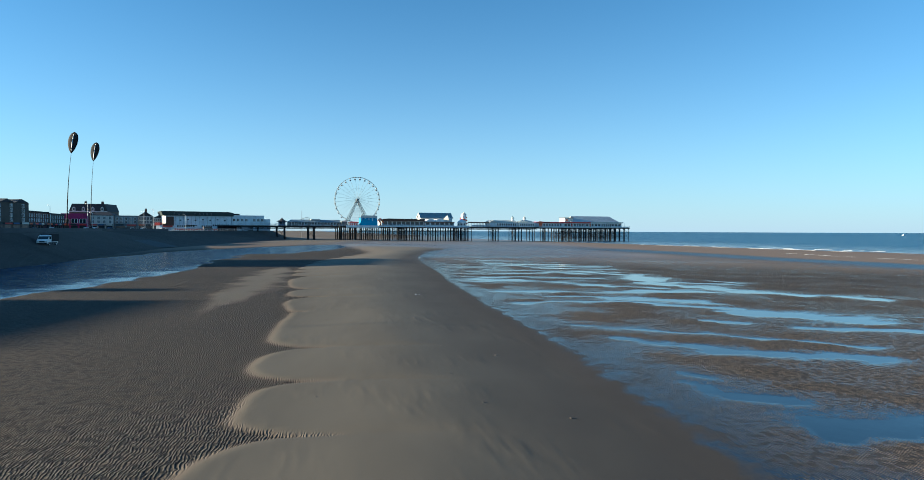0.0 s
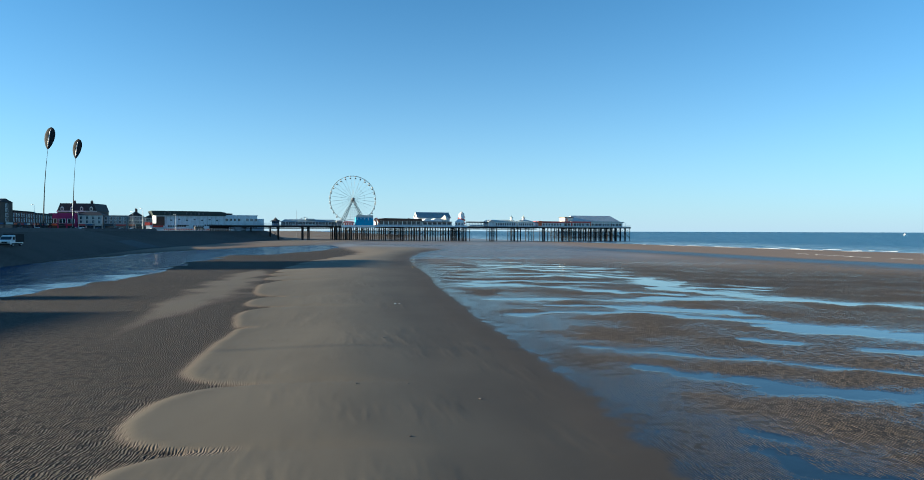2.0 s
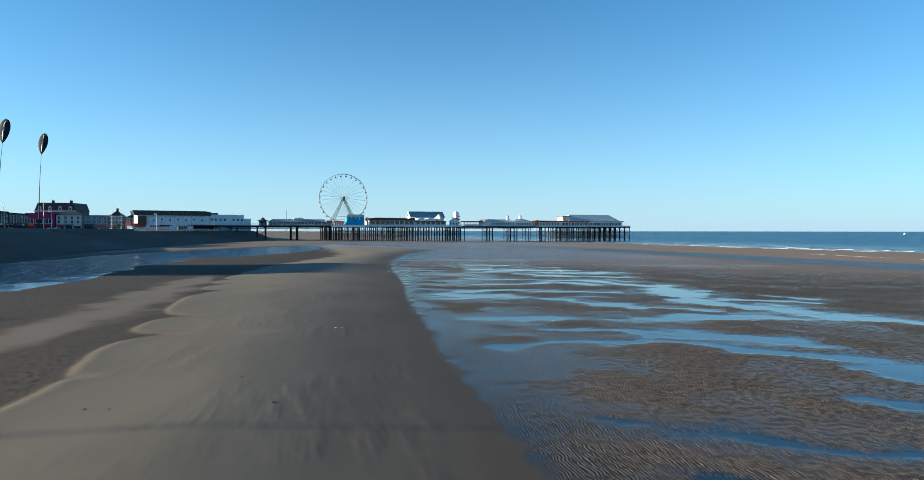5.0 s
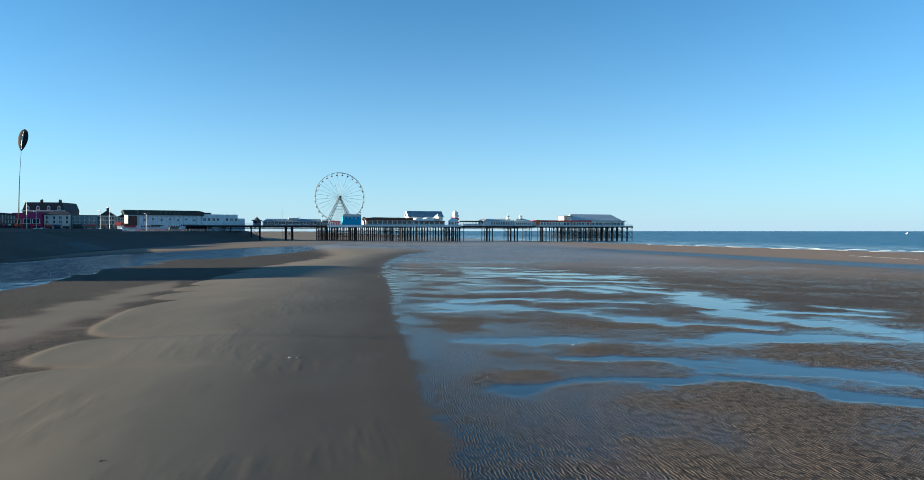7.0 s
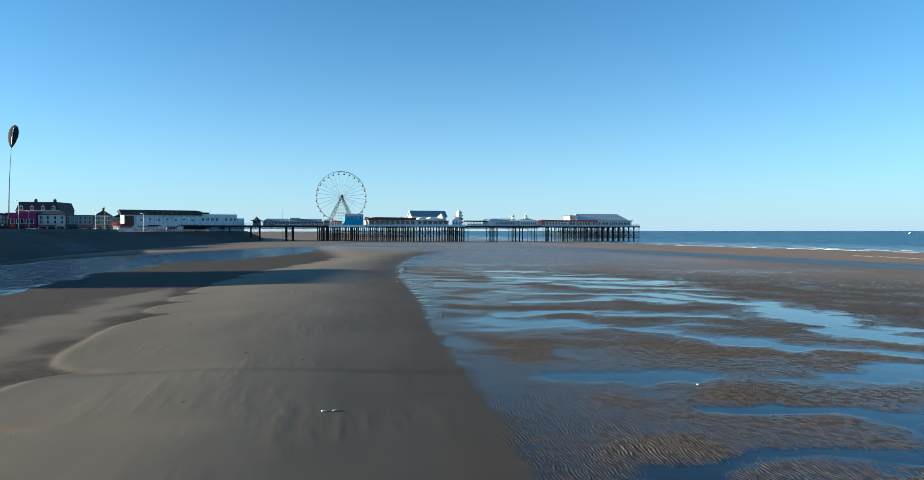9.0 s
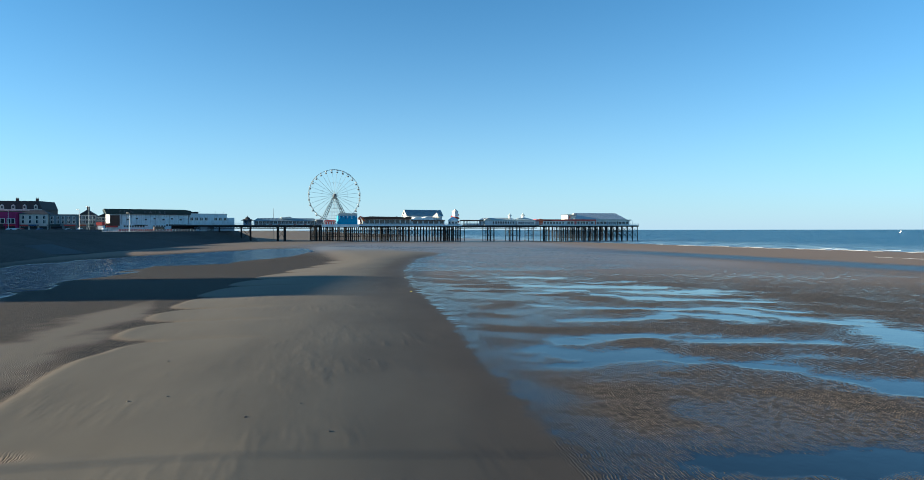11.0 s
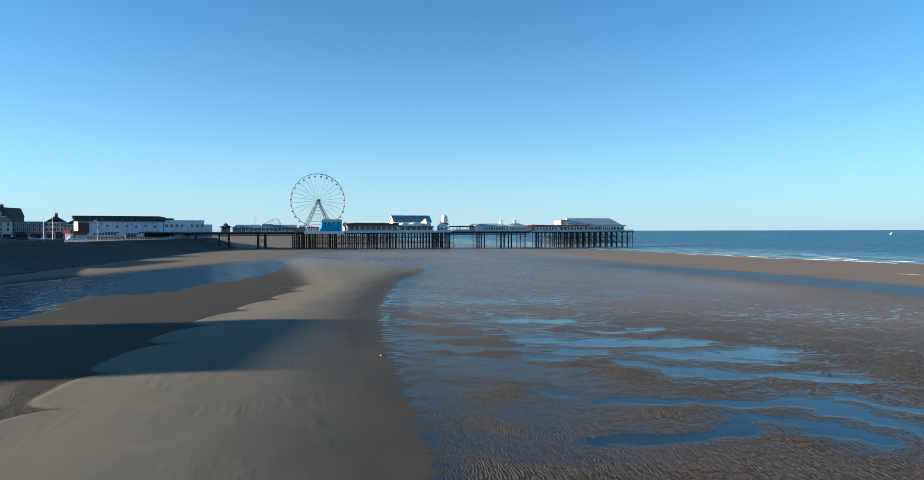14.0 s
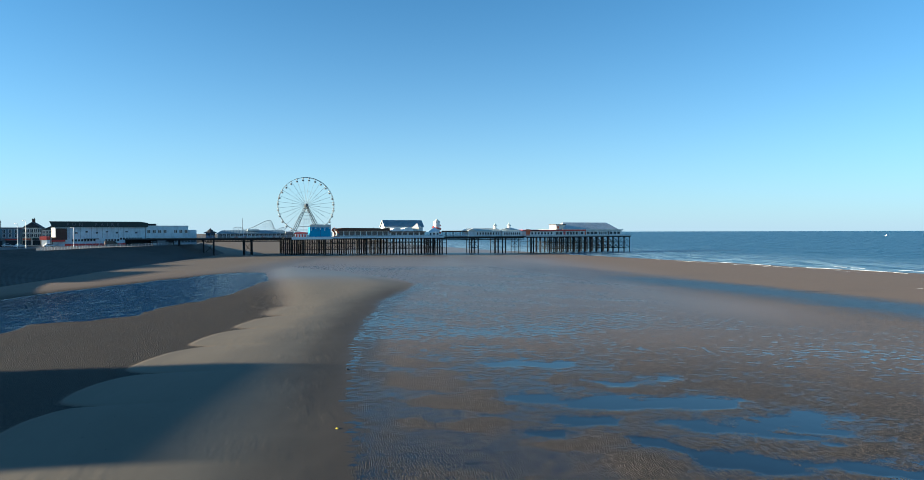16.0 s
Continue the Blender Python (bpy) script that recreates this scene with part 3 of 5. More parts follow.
    # a smooth swathe that keeps a few metres off the bar
    middle = np.interp(y, (34, 50, 57, 69, 77, 86, 97, 110), (-15.6, -19.2, -20.2, -21.8, -23.6, -25.6, -27.2, -29.5))
    half = np.interp(y, (30, 35, 42, 50, 57, 69, 80, 95, 106), (0.1, 1.0, 0.4, 0.9, 1.7, 2.7, 2.7, 2.0, 0.3))
    patch = smooth(1.45, 0.35, np.abs(x - middle) / half + grain) * smooth(40, 58, y) * smooth(108, 96, y)
    zl = 0.040 + 0.02 * (fbm(x / 12, y / 12, 95, 3) - 0.5) + 0.012 * patch - 0.30 * inpool
    zl = zl - 0.012 * smooth(-24, -38, x + 0.06 * (y - 60)) * (1 - inpool)
    zl = zl + 0.25 * smooth(pl + 2, pl - 12, x)
    z = z * (1 - land) + land * zl
    lev = lev * (1 - land) + land * (zl + 0.004)
    rip = np.where(land > 0.5, rip * (1 - 0.75 * patch), rip)
    rip = rip * (1 - smooth(pl + 1, pl - 6, x) * land)
    rip = rip * (1 - 0.70 * far * (1 - land)) * (1 - 0.5 * dip ** 5 * flats) * (1 - 0.8 * smooth(124, 134, s)) * (1 - 0.8 * hump)
    bank = np.maximum(bank, 0.85 * patch * land)
    # landward ripples: wetter grey crests, troughs painted blacker as if shaded
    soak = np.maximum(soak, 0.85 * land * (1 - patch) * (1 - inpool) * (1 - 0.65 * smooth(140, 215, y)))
    # beyond the bar's end: plain sand up to the pier
    plain = smooth(235, 290, y) * smooth(60, 10, x)
    rip = rip * (1 - 0.75 * plain)
    bank = np.maximum(bank, 0.55 * plain * smooth(-0.01, 0.03, lev))
    wet = np.clip(0.08 + 0.05 * flats * (1 - bank) + 0.3 * inpool + smooth(80, 190, y) * smooth(80, 40, x) * 0.75 * smooth(-75, -45, x) * np.maximum(flats, smooth(190, 250, y)), 0, 1) * (1 - 0.6 * bank * smooth(250, 200, y))
    return z, lev, np.clip(rip, 0, 1), np.clip(bank, 0, 1), wet, np.clip(soak, 0, 1)


def graded(lo, hi, step, end_lo, end_hi, grow):
    """Even steps from lo to hi, then ever longer ones out to both ends."""
    mid = list(np.arange(lo, hi, step))
    a, d = [], step
    x = lo
    while x > end_lo:
        d *= grow
        x -= d
        a.append(x)
    b, d, x = [], step, mid[-1]
    while x < end_hi:
        d *= grow
        x += d
        b.append(x)
    return np.array(a[::-1] + mid + b)


def grid_mesh(name, xs, ys, height, material, attributes=None):
    gx, gy = np.meshgrid(xs, ys)
    nx, ny = len(xs), len(ys)
    co = np.stack((gx, gy, height), -1).reshape(-1, 3).astype(np.float32)
    i = np.arange(nx * ny).reshape(ny, nx)
    quads = np.stack((i[:-1, :-1], i[:-1, 1:], i[1:, 1:], i[1:, :-1]), -1).reshape(-1, 4)
    me = bpy.data.meshes.new(name)
    me.vertices.add(len(co))
    me.vertices.foreach_set("co", co.ravel())
    me.loops.add(quads.size)
    me.loops.foreach_set("vertex_index", quads.ravel().astype(np.int32))
    me.polygons.add(len(quads))
    me.polygons.foreach_set("loop_start", np.arange(0, quads.size, 4, dtype=np.int32))
    me.polygons.foreach_set("use_smooth", np.ones(len(quads), dtype=bool))
    me.update()
    for key, values in (attributes or {}).items():
        a = me.attributes.new(key, "FLOAT", "POINT")
        a.data.foreach_set("value", values.ravel().astype(np.float32))
    me.materials.append(material)
    return new(name, me)


xs = graded(-34.0, 36.0, 0.26, -900.0, 3600.0, 1.035)
ys = graded(12.0, 142.0, 0.27, -400.0, 4850.0, 1.035)
gx, gy = np.meshgrid(xs, ys)
rel, lev, rip, bank, wet, soak = relief(gx, gy)
tagged(grid_mesh("ground", xs, ys, base_level(gx, gy) + rel, M["sand"], {"lev": lev, "rip": rip, "bank": bank, "wet": wet, "soak": soak}),
       "wide wet rippled sand beach at low tide with a smooth sand bar", "beach", kind="structure")

# standing water over the flats and in the pool behind the bar
wx, wy = np.arange(-4.0, 62.0, 2.0), np.arange(14.0, 136.0, 2.0)
ax, ay = np.meshgrid(wx, wy)
tagged(grid_mesh("puddle_water", wx, wy, base_level(ax, ay) - 0.017, M["puddle"]), "still shallow seawater lying in puddles on the flats", "water", kind="structure")
wx, wy = np.arange(-96.0, -27.9, 2.0), np.arange(28.0, 330.0, 4.0)
ax, ay = np.meshgrid(wx, wy)
tagged(grid_mesh("pool_water", wx, wy, base_level(ax, ay) - 0.03, M["pool"]), "long wind-rippled tidal pool below the sea wall", "water", kind="structure")
wx, wy = graded(40.0, 160.0, 4.0, -900.0, 4800.0, 1.08), graded(150.0, 500.0, 5.0, -400.0, 4870.0, 1.08)
ax, ay = np.meshgrid(wx, wy)
tagged(grid_mesh("sea_water", wx, wy, ax * 0 + SEA_LEVEL, M["sea"]), "calm blue sea with small breaking waves", "sea", kind="structure")


def foam_line(offset, y0, y1, width, seed, beach=False):
    """A low broken roll of foam along the waterline."""
    rng = random.Random(seed)
    bm = bmesh.new()
    y = y0
    while y < y1:
        length = rng.uniform(2, 9)
        n = 8
        rows = []
        for i in range(n + 1):
            yy = y + length * i / n
            bend = 3.0 * math.sin(yy / 23.0 + seed) + 1.2 * math.sin(yy / 7.0 + 2 * seed)
            xx = (197 + offset + bend - 0.285 * yy) / 0.959
            w = width * math.sin(math.pi * (i + 0.35) / (n + 0.7)) * rng.uniform(0.6, 1.2)
            z = float(base_level(np.array(xx), np.array(yy))) + 0.05 if beach else SEA_LEVEL
            rows.append([bm.verts.new((xx - w, yy, z + 0.02)), bm.verts.new((xx, yy, z + (0.04 if beach else 0.10) + 0.16 * w)), bm.verts.new((xx + w, yy, z + 0.02))])
        for a, b in zip(rows, rows[1:]):
            for k in range(2):
                bm.faces.new((a[k], a[k + 1], b[k + 1], b[k]))
        y += length * rng.choice((0.8, 1.0, 1.3, 2.0, 3.2))
    return bm


for k, (off, y0, y1, w) in enumerate(((1.5, 40, 330, 0.08), (6, 60, 360, 0.12), (15, 60, 330, 0.12), (31, 60, 300, 0.12), (-39, 140, 205, 0.05))):
    solid("wave_foam", foam_line(off, y0, y1, w, k + 1, off < 0), M["foam"], ID, "broken white foam of a small wave near the shore", "wave", "waves", "stuff", smooth=True)

# ---- sea wall and promenade ----
PROM = 5.3


def wall_foot(y):
    return float(np.interp(y, (-300, 60, 113, 196, 300, 380, 420, 445, 900), (-58, -64, -72, -90, -101, -106, -113, -126, -330)))


def wall_top(y):
    return float(np.interp(y, (-300, 60, 125, 184, 230, 300, 340, 380, 420, 445, 900), (-74, -79, -86.5, -109, -129, -136, -136, -124, -125, -140, -350)))


def stepped_wall():
    bm = bmesh.new()
    steps = 44
    rows = []
    y = -300.0
    while y < 900:
        a, b = wall_foot(y), wall_top(y)
        row = [bm.verts.new((a + 1.0, y, -1.2))]
        for i in range(steps):
            x = a + (b - a) * i / steps
            z = -0.1 + (PROM + 0.1) * i / steps
            row.append(bm.verts.new((x, y, z)))
            row.append(bm.verts.new((x - 0.03, y, z + (PROM + 0.1) / steps)))
        row.append(bm.verts.new((b - 0.5, y, PROM)))
        row.append(bm.verts.new((b - 0.5, y, -1.2)))
        rows.append(row)
        y += 6 if 40 < y < 420 else 30
    for r, q in zip(rows, rows[1:]):
        for k in range(len(r) - 1):
            bm.faces.new((r[k], q[k], q[k + 1], r[k + 1]))
    return bm


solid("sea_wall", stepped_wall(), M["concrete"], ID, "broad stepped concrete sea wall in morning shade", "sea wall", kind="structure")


def ribbon(y0, y1, inner, outer, z0, z1, step=6.0):
    """A band that follows the top of the wall, between two setbacks."""
    bm = bmesh.new()
    rows = []
    y = y0
    while y <= y1 + 0.01:
        t = wall_top(y)
        rows.append([bm.verts.new(p) for p in ((t - inner, y, z0), (t - inner, y, z1), (t - outer, y, z1), (t - outer, y, z0))])
        y += step
    for r, q in zip(rows, rows[1:]):
        for k in range(4):
            bm.faces.new((r[k], q[k], q[(k + 1) % 4], r[(k + 1) % 4]))
    bm.faces.new(rows[0])
    bm.faces.new(rows[-1][::-1])
    return bm


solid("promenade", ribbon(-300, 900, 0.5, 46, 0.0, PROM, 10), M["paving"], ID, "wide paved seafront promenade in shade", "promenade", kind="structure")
solid("road", ribbon(-300, 900, 46, 60, 0.0, PROM - 0.10, 10), M["asphalt"], ID, "grey asphalt seafront road", "road", kind="structure")
solid("pavement", ribbon(-300, 900, 60, 520, 0.0, PROM, 10), M["paving"], ID, "paved ground under the seafront buildings", "pavement", kind="structure")
solid("parapet", ribbon(-40, 300, 0.6, 1.1, PROM, PROM + 0.95), M["parapet"], ID, "low pale concrete parapet along the promenade edge", "parapet", kind="structure")

# ---- the pier: u runs seaward along it, v across it ----
DECK = 8.55
PIER = pose(0, 421, 0, 0, 0, math.degrees(math.atan(0.36)))


def on_pier(u, v, z=0.0, rz=0.0):
    return PIER @ pose(u, v, z, 0, 0, rz)


def column_mesh(name, height, r):
    """An iron column with a foot, a collar and a flared head."""
    bm = bmesh.new()
    lathe(bm, ((r * 1.7, 0), (r * 1.7, 0.5), (r, 0.7), (r, height * 0.45), (r * 1.35, height * 0.45 + 0.05), (r * 1.35, height * 0.45 + 0.3), (r, height * 0.45 + 0.35), (r, height - 0.6), (r * 1.6, height - 0.1), (r * 1.6, height)), 7)
    return mesh_of(name, bm, M["iron"])


LEG_BOTTOM = -2.6
leg_thick = column_mesh("leg", DECK - 0.9 - LEG_BOTTOM, 0.36)
leg_thin = column_mesh("leg", DECK - 0.9 - LEG_BOTTOM, 0.22)


def bar_mesh(name, length, r):
    bm = bmesh.new()
    tube(bm, (0, 0, 0), (length, 0, 0), r, n=5)
    return mesh_of(name, bm, M["iron"])


def aim(p, q):
    """The pose that lays a bar's x axis from p to q."""
    p, q = Vector(p), Vector(q)
    return Matrix.Translation(p) @ (q - p).to_track_quat("X", "Z").to_matrix().to_4x4()


pier = thing("pier", PIER, "long Victorian iron pier with timber deck on dark columns", "pier")
MAIN = (-80.0, 6.0, 0.0, 24.0)
NECK = (6.0, 57.0, 2.0, 13.0)
HEAD = (57.0, 131.0, 0.0, 23.0)
JETTY = (-140.0, -80.0, 5.0, 13.0)
for k, (u0, u1, v0, v1) in enumerate((JETTY, MAIN, NECK, HEAD)):
    bm = bmesh.new()
    box(bm, u0, u1 - 0.02, v0, v1, DECK - 0.25, DECK)
    part("deck", bm, M["timber"], pier, "weathered timber deck")
    for v in (v0 + 0.1, v1 - 0.4):
        bm = bmesh.new()
        box(bm, u0, u1 - 0.02, v, v + 0.3, DECK - 0.95, DECK - 0.27)
        part("girder", bm, M["iron"], pier, "dark iron edge girder")
    bm = bmesh.new()
    u = u0 + 1.0
    while u < u1 - 1:
        box(bm, u, u + 0.2, v0 + 0.5, v1 - 0.5, DECK - 0.7, DECK - 0.27)
        u += 3.0
    tagged(part("joists", bm, M["iron"], pier, "dark iron cross joists"), kind="stuff")
for name, u0, u1, v, mat, z0 in (("fascia", -76, -55.5, -0.12, "white", -1.0), ("fascia", -55.4, 5.9, -0.12, "pale", -0.55), ("fascia", 57.2, 130, -0.12, "offwhite", -0.35)):
    bm = bmesh.new()
    box(bm, u0, u1, v, v + 0.1, DECK + z0, DECK + 0.35)
    part(name, bm, M[mat], pier, "painted timber fascia board")

brace = {}


def strut(p, q, r=0.07):
    """A bracing bar from p to q; bars of like length share a mesh."""
    length = round((Vector(q) - Vector(p)).length, 1)
    if (length, r) not in brace:
        brace[length, r] = bar_mesh("brace", length, r)
    repeat("brace", brace[length, r], pier, aim(p, q))


def bents(us, vs, thick, tie_u=True, cross=True, levels=(2.2, 5.2)):
    us = list(us)
    for i, u in enumerate(us):
        for v in vs:
            repeat("leg", leg_thick if thick(i) else leg_thin, pier, move(u, v, LEG_BOTTOM))
        for z in levels:
            strut((u, vs[0], z), (u, vs[-1], z), 0.09)
        if cross:
            for a, b in zip(vs[::2], vs[2::2]):
                strut((u, a, levels[0]), (u, b, levels[1] + 1.5), 0.08)
                strut((u, b, levels[0]), (u, a, levels[1] + 1.5), 0.08)
        if tie_u and i + 1 < len(us) and us[i + 1] - u < 7:
            w = us[i + 1]
            for v in vs[:2]:
                for z in levels:
                    strut((u, v, z), (w, v, z), 0.08)


bents([-79, -76.2, -73.6], (0.6, 8, 16, 23), lambda i: True)
bents([-70 + 3.6 * i for i in range(21)], (0.6, 6, 12, 18, 23), lambda i: i % 3 == 0)
bents([3.4, 5.0], (0.6, 8, 16, 23), lambda i: True)
bents([8.5], (3, 12), lambda i: False, cross=False)
bents([24.4, 27.6], (2.6, 7.5, 12.4), lambda i: i == 1)
bents([40.0], (2.6, 7.5, 12.4), lambda i: False)
bents([43.0, 45.0], (2.6, 12.4), lambda i: True, cross=False)
bents([53.5], (2.6, 7.5, 12.4), lambda i: False)
bents([62.2], (0.6, 4.0), lambda i: True, cross=False)
bents([64.5], (0.6, 7.0, 12.4, 22.0), lambda i: False)
bents([72.8], (0.6, 11.0, 22.0), lambda i: False, cross=False)
bents([76.0 + 4.2 * i for i in range(14)], (0.6, 6, 12, 17.5, 22.4), lambda i: i % 2 == 0, levels=(0.8, 4.4))
for i in range(13):       # crossed ties along the seaward head
    u, w = 76.0 + 4.2 * i, 80.2 + 4.2 * i
    for v in (0.6, 12.0):
        for z0, z1 in ((0.8, 4.4), (4.4, 7.5)):
            strut((u, v, z0), (w, v, z1), 0.09)
            strut((u, v, z1), (w, v, z0), 0.09)
for i in range(20):       # crossed ties under the main deck
    u, w = -70 + 3.6 * i, -66.4 + 3.6 * i
    if i % 2 == 0:
        strut((u, 0.6, 2.2), (w, 0.6, 5.2), 0.07)
        strut((u, 0.6, 5.2), (w, 0.6, 2.2), 0.07)
    strut((u, 12.0, 5.2), (w, 12.0, 7.6), 0.07)
    strut((u, 12.0, 7.6), (w, 12.0, 5.2), 0.07)
for u in (-98.2, -94.6, -117, -112.4, -128):
    for v in (5.6, 12.4):
        repeat("leg", leg_thick, pier, move(u, v, LEG_BOTTOM))
for u in (-98.2, -116):
    for v in (5.6, 12.4):
        strut((u, v, 6.4), (u + 3.6, v, 6.4), 0.12)
        strut((u, v, 1.5), (u + 3.6, v, 6.0), 0.06)
        strut((u, v, 6.0), (u + 3.6, v, 1.5), 0.06)


def lattice(u0, u1, v, z0, z1, step):
    bm = bmesh.new()
    box(bm, u0, u1, v - 0.1, v + 0.1, z1 - 0.2, z1)
    box(bm, u0, u1, v - 0.1, v + 0.1, z0, z0 + 0.2)
    n = int((u1 - u0) / step)
    for i in range(n):
        a, b = u0 + (u1 - u0) * i / n, u0 + (u1 - u0) * (i + 1) / n
        tube(bm, (a, v, z0 + 0.1), (b, v, z1 - 0.1), 0.06, n=4)
        tube(bm, (a, v, z1 - 0.1), (b, v, z0 + 0.1), 0.06, n=4)
    return bm


for u0, u1 in ((6, 57), (-140, -80)):
    for v in ((2.5, 12.5) if u0 > 0 else (5.5, 12.5)):
        part("lattice_girder", lattice(u0, u1, v, DECK - 2.0, DECK - 0.96, 1.4), M["iron"], pier, "dark iron lattice girder")

# railings along the deck
bm = bmesh.new()
box(bm, -0.04, 0.04, -0.04, 0.04, 0, 1.1)
lathe(bm, ((0.05, 1.1), (0.09, 1.18), (0.02, 1.28)), 6)
rail_post = mesh_of("railing_post", bm, M["steel"])


def railing(u0, u1, v, step=2.4):
    n = int((u1 - u0) / step)
    for i in range(n + 1):
        repeat("railing_post", rail_post, pier, move(u0 + (u1 - u0) * i / n, v, DECK))
    bm = bmesh.new()
    for z in (0.25, 0.55, 0.85, 1.08):
        tube(bm, (u0, v, DECK + z), (u1, v, DECK + z), 0.03, n=4)
    part("railing", bm, M["steel"], pier, "thin painted rails")


railing(-140, -81, 5.1)
railing(-54, 6, 0.15)
railing(6.2, 57, 2.2)
railing(57, 131, 0.15)
railing(-81, -76, 0.15)

# ---- things on the pier ----
bm = bmesh.new()
box(bm, -0.5, 0.5, 0, 0.06, 0, 1.0)
window_dark = mesh_of("window", bm, M["glass"])


def panes(parent, u0, u1, y, z0, z1, n, gap=0.35):
    """A row of windows set in a front; each is a part."""
    w = (u1 - u0) / n
    for i in range(n):
        m = move(u0 + w * (i + 0.5), y - 0.03, z0) @ Matrix.Diagonal((max(0.2, w - gap), 1, z1 - z0, 1))
        repeat("window", window_dark, parent, m)


def posts(parent, u0, u1, y, z0, z1, n, mat, w=0.22, label=""):
    bm = bmesh.new()
    box(bm, -w / 2, w / 2, -0.12, 0.06, 0, z1 - z0)
    me = mesh_of("post", bm, M[mat])
    for i in range(n + 1):
        ob = repeat("post", me, parent, move(u0 + (u1 - u0) * i / n, y, z0))
        if label:
            ob["label"] = label


def walls(parent, w, d, h, mat, label=""):
    bm = bmesh.new()
    box(bm, 0, w, 0, d, 0, h)
    return part("wall", bm, M[mat], parent, label)


# octagonal ticket kiosk at the jetty
k = thing("kiosk", on_pier(-113.9, 9.0, DECK), "small octagonal blue ticket kiosk with pagoda roof", "kiosk")
bm = bmesh.new()
lathe(bm, ((2.1, 0), (2.1, 2.4)), 8)
part("wall", bm, M["darkblue"], k)
bm = bmesh.new()
lathe(bm, ((3.2, 2.35), (3.2, 2.5), (1.9, 3.2), (1.3, 3.3), (1.3, 3.7), (0.2, 4.5), (0.06, 5.0)), 8)
part("roof", bm, M["slate"], k, "dark tiered slate roof")
for i in range(8):
    a = math.pi / 4 * i + math.pi / 8
    repeat("window", window_dark, k, pose(1.98 * math.cos(a), 1.98 * math.sin(a), 0.9, 0, 0, math.degrees(a) + 90) @ Matrix.Diagonal((1.1, 1, 1.1, 1)))

# long low shelter on the jetty
k = thing("pier_shelter", on_pier(-110.5, 6.0, DECK), "long low grey shelter with hipped roof on the pier", "shelter")
walls(k, 33.5, 6.5, 2.0, "grey", "pale grey shelter walls")
bm = bmesh.new()
hip(bm, 0, 33.5, 0, 6.5, 2.0, 3.75, 2.5, 0.5)
part("roof", bm, M["roofblue"], k, "grey sheet hipped roof")
bm = bmesh.new()
box(bm, 14, 19.5, 1.5, 5, 3.3, 4.2)
part("roof_lantern", bm, M["offwhite"], k)
panes(k, 1, 33, 0, 0.75, 1.75, 16, 0.5)
posts(k, 0, 33.5, -0.35, 0, 2.0, 17, "white")
bm = bmesh.new()
box(bm, 6, 29, -0.10, -0.05, 0.1, 0.65)
part("panel", bm, M["white"], k, "white painted lower panels")
for i, u in enumerate((7.4, 11.5, 20.4, 25.5)):
    bm = bmesh.new()
    box(bm, u, u + 1.7, -0.14, -0.10, 0.15, 0.6)
    part("sign_bar", bm, M["red"], k, "red sign panel")

# big wheel
RW, HUB = 14.5, 16.8
wheel = thing("ferris_wheel", on_pier(-67.2, 10.0, DECK), "tall grey observation wheel with open gondolas on the pier", "ferris wheel")


def ring(r, y, tr, n=84):
    bm = bmesh.new()
    for i in range(n):
        a, b = 2 * math.pi * i / n, 2 * math.pi * (i + 1) / n
        tube(bm, (r * math.cos(a), y, HUB + r * math.sin(a)), (r * math.cos(b), y, HUB + r * math.sin(b)), tr, n=5)
    return bm


for y in (-1.0, 1.0):
    part("rim", ring(RW - 0.12, y, 0.10), M["wheelsteel"], wheel, "grey tubular outer rim")
part("inner_ring", ring(RW * 0.5, -0.5, 0.035, 42), M["wheelsteel"], wheel)
bm = bmesh.new()
tube(bm, (0, -2.2, HUB), (0, 2.2, HUB), 0.75, n=12)
part("hub", bm, M["grey"], wheel, "dark grey hub drum")
bm = bmesh.new()
tube(bm, (0.5, 0, 0), (RW - 0.2, 0, 0), 0.06, n=4)
spoke = mesh_of("spoke", bm, M["wheelsteel"])
bm = bmesh.new()
tube(bm, (0, -1.0, 0), (0, 1.0, 0), 0.07, n=5)
axle = mesh_of("rim_tie", bm, M["wheelsteel"])
NG = 28
bm = bmesh.new()
lathe(bm, ((0.35, -1.55), (0.72, -1.45), (0.80, -0.75), (0.74, -0.70), (0.66, -0.76), (0.60, -1.35)), 10)
basket = mesh_of("basket", bm, M["grey"])
bm = bmesh.new()
lathe(bm, ((0.85, 0.05), (0.80, 0.16), (0.45, 0.38), (0.08, 0.48)), 10)
canopy = mesh_of("canopy", bm, M["offwhite"])
bm = bmesh.new()
tube(bm, (0, 0, -1.4), (0, 0, 0.1), 0.05, n=5)
stem = mesh_of("stem", bm, M["wheelsteel"])
